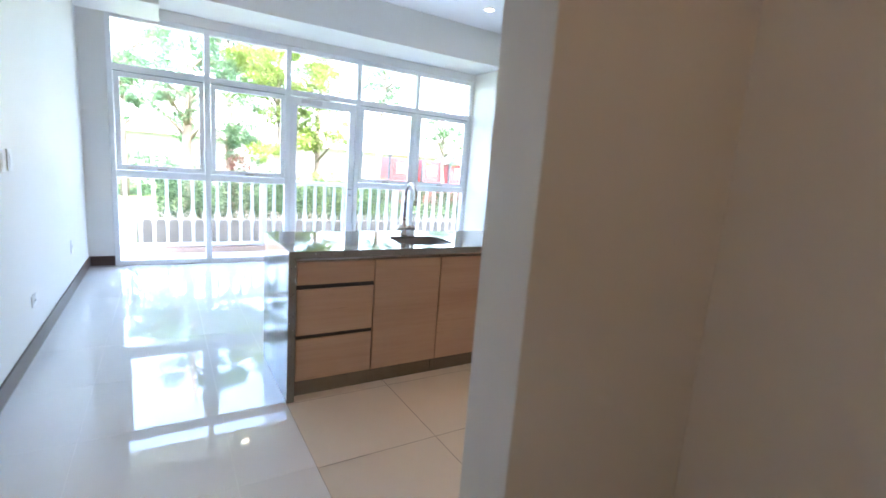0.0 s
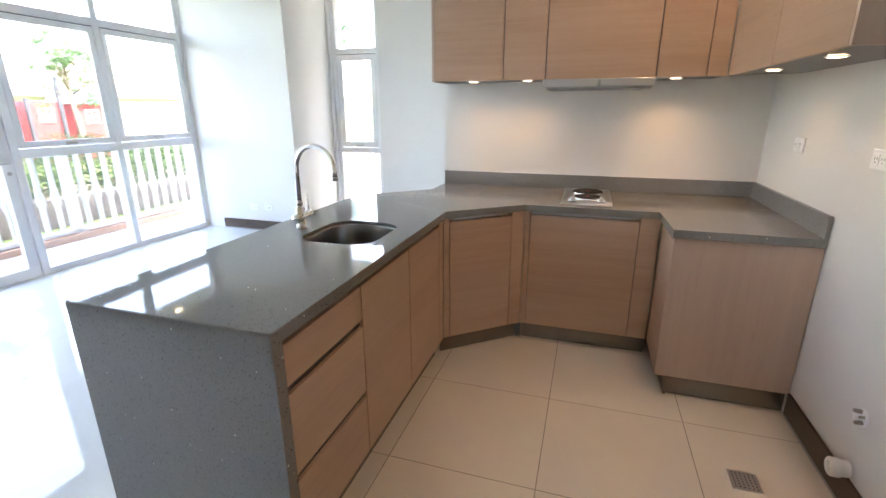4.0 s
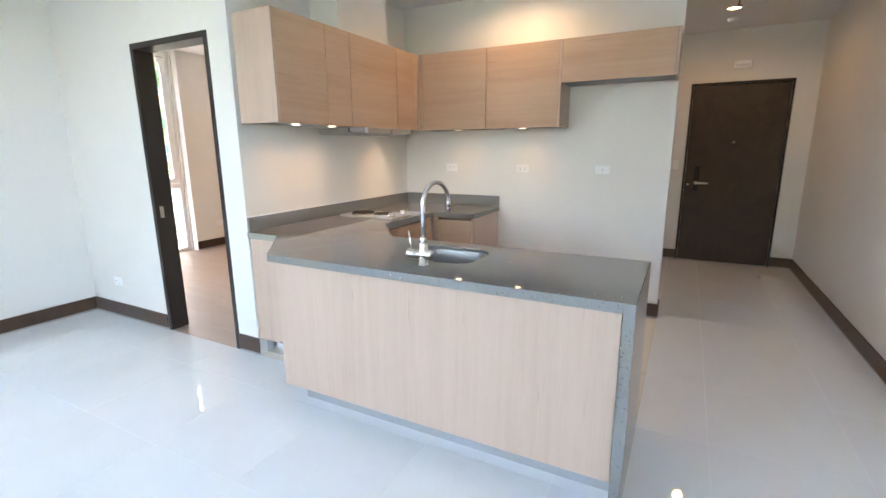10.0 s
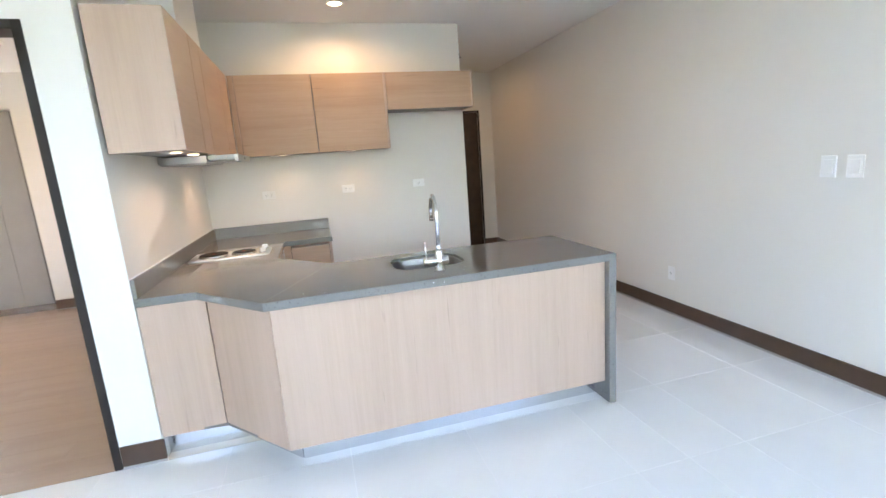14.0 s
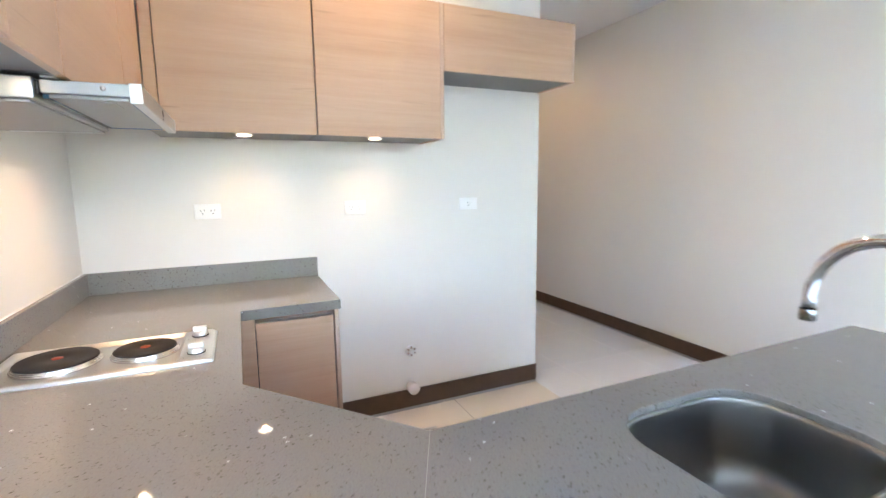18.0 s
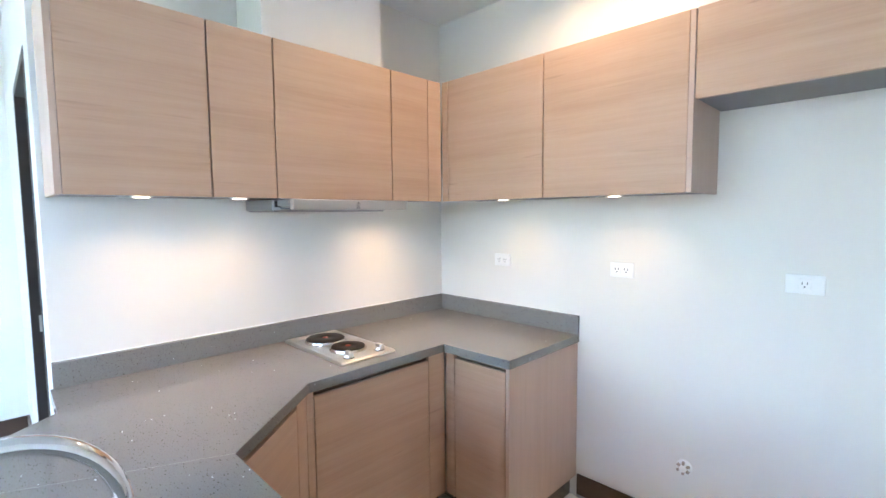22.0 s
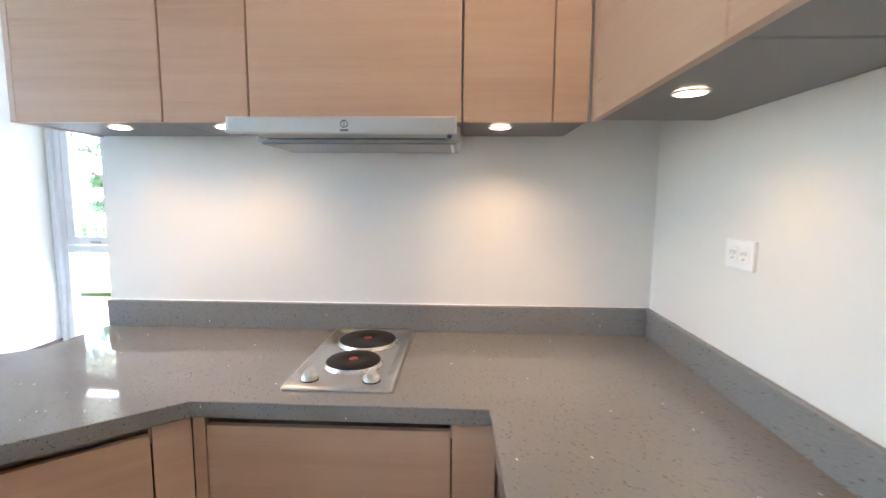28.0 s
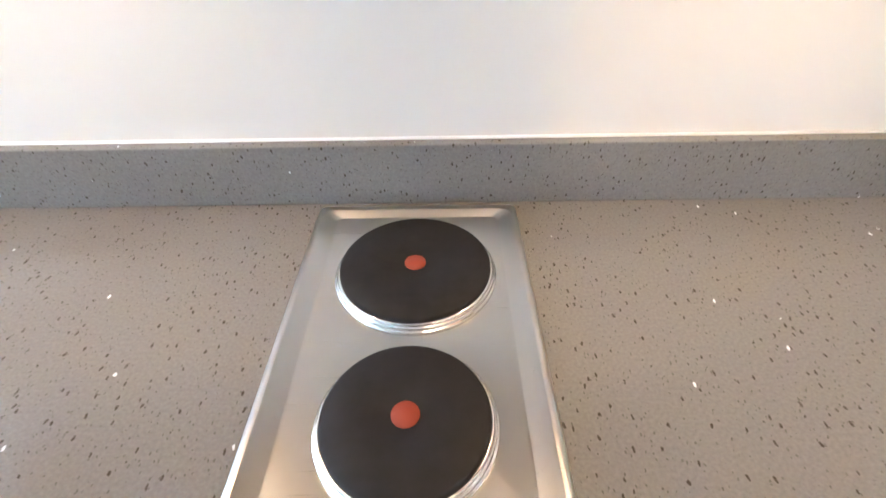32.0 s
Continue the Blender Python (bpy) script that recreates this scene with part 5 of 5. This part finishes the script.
playhouse(-18.0, 8.55, 0.95, 1.66, "red playhouse with a grey blue roof", True, posts=((8.50, 1.72),))


# neighbouring buildings
def building(name_label, x0, x1, y0, storeys, hgt, cols, material, face="y", bays=(1.5, 1.9), depth=8.0):
    """A block whose windows look towards -y."""
    b = thing("building", ((x0 + x1) / 2, y0 + depth / 2, G), name_label, "building")
    part("wall", box(x0, x1, y0, y0 + depth, G, G + storeys * hgt), material, b)
    part("roof", box(x0 - 0.3, x1 + 0.3, y0 - 0.3, y0 + depth + 0.3, G + storeys * hgt, G + storeys * hgt + 0.35), PRECAST, b)
    wx = (x1 - x0) / cols
    for s in range(storeys):
        for c in range(cols):
            cx, cz = x0 + (c + 0.5) * wx, G + s * hgt + hgt * 0.52
            w, h = bays[0] / 2, bays[1] / 2
            win = part("window", box(cx - w, cx + w, y0 - 0.06, y0 - 0.002, cz - h, cz + h), PRECAST, b)
            for px, pw in ((cx - w / 2, w / 2), (cx + w / 2, w / 2)):
                for pz, p2 in ((cz + h * 0.3, h * 0.62), (cz - h * 0.68, h * 0.26)):
                    part("pane", box(px - pw + 0.07, px + pw - 0.07, y0 - 0.075, y0 - 0.055, pz - p2, pz + p2), TINT, win)
    return b


building("white building with blue green glazing", -6.7, 0.1, 10.5, 3, 4.2, 3, RENDER_W, bays=(2.3, 3.1))
building("tall salmon apartment building with small windows", -14, 26, 44, 8, 3.1, 14, SALMON, bays=(1.4, 1.5))


# ==== pieces of the floors ====
def pieces(parent, name, cells, material, top=0.0, gap=0.0018, thick=0.006, bevel=0.0):
    """Tiles or planks, each an object of its own; alike sizes share a mesh."""
    shapes = {}
    for x0, x1, y0, y1 in cells:
        w, d = x1 - x0 - gap, y1 - y0 - gap
        if w < 0.01 or d < 0.01:
            continue
        key = (round(w, 3), round(d, 3))
        if key not in shapes:
            bm = box(-w / 2, w / 2, -d / 2, d / 2, top - thick, top, bevel, seg=1)
            me = bpy.data.meshes.new(name)
            bm.to_mesh(me)
            bm.free()
            me.materials.append(material)
            shapes[key] = me
        ob = new(name, shapes[key])
        ob.location = ((x0 + x1) / 2, (y0 + y1) / 2, 0)
        ob.parent = parent


def grid(xs, ys, area):
    """The cells of a grid clipped to an area."""
    ax0, ax1, ay0, ay1 = area
    cx = [ax0] + [x for x in xs if ax0 + 0.02 < x < ax1 - 0.02] + [ax1]
    cy = [ay0] + [y for y in ys if ay0 + 0.02 < y < ay1 - 0.02] + [ay1]
    return [(a, b, c, d) for a, b in zip(cx, cx[1:]) for c, d in zip(cy, cy[1:])]


floor_ob = bpy.data.objects["floor"]
LX = [-2.40 + 0.632 * k for k in range(-6, 9)]
LY = [-0.33 + 0.626 * k for k in range(-6, 5)]
pieces(floor_ob, "floor_tile", grid(LX, LY, (XW - 0.02, XE + 0.02, YS, -2.497)), FLOOR)
pieces(floor_ob, "floor_tile", grid(LX, LY, (XW - 0.02, -2.06, -2.497, 1.25)), FLOOR)
pieces(floor_ob, "floor_tile", grid(LX, LY, (-4.27, XD, 1.25, YN + 0.03)), FLOOR)
KX = [-1.115 + 0.63 * k for k in range(-2, 3)]
KY = [-1.862 + 0.626 * k for k in range(-1, 4)]
pieces(bpy.data.objects["floor_kitchen"], "kitchen_tile", grid(KX, KY, (-2.06, 0.0, -2.497, 0.0)), KFLOOR, gap=0.003, bevel=0.0008)
pieces(floor_ob, "floor_tile", grid(LX, LY, (0.155, XE + 0.02, -2.497, -1.86)), FLOOR)
cells = []
row = 0
x = XD + 0.001
while x < 2.59:
    x2 = min(x + 0.2, 2.6)
    y, step = 0.13, (1.2, 0.45, 0.85)[row % 3]
    while y < 3.94:
        y2 = min(y + step, 3.95)
        cells.append((x, x2, y, y2))
        y, step = y2, 1.2
    x, row = x2, row + 1
pieces(bpy.data.objects["floor_bedroom"], "plank", cells, BFLOOR, 0.003)
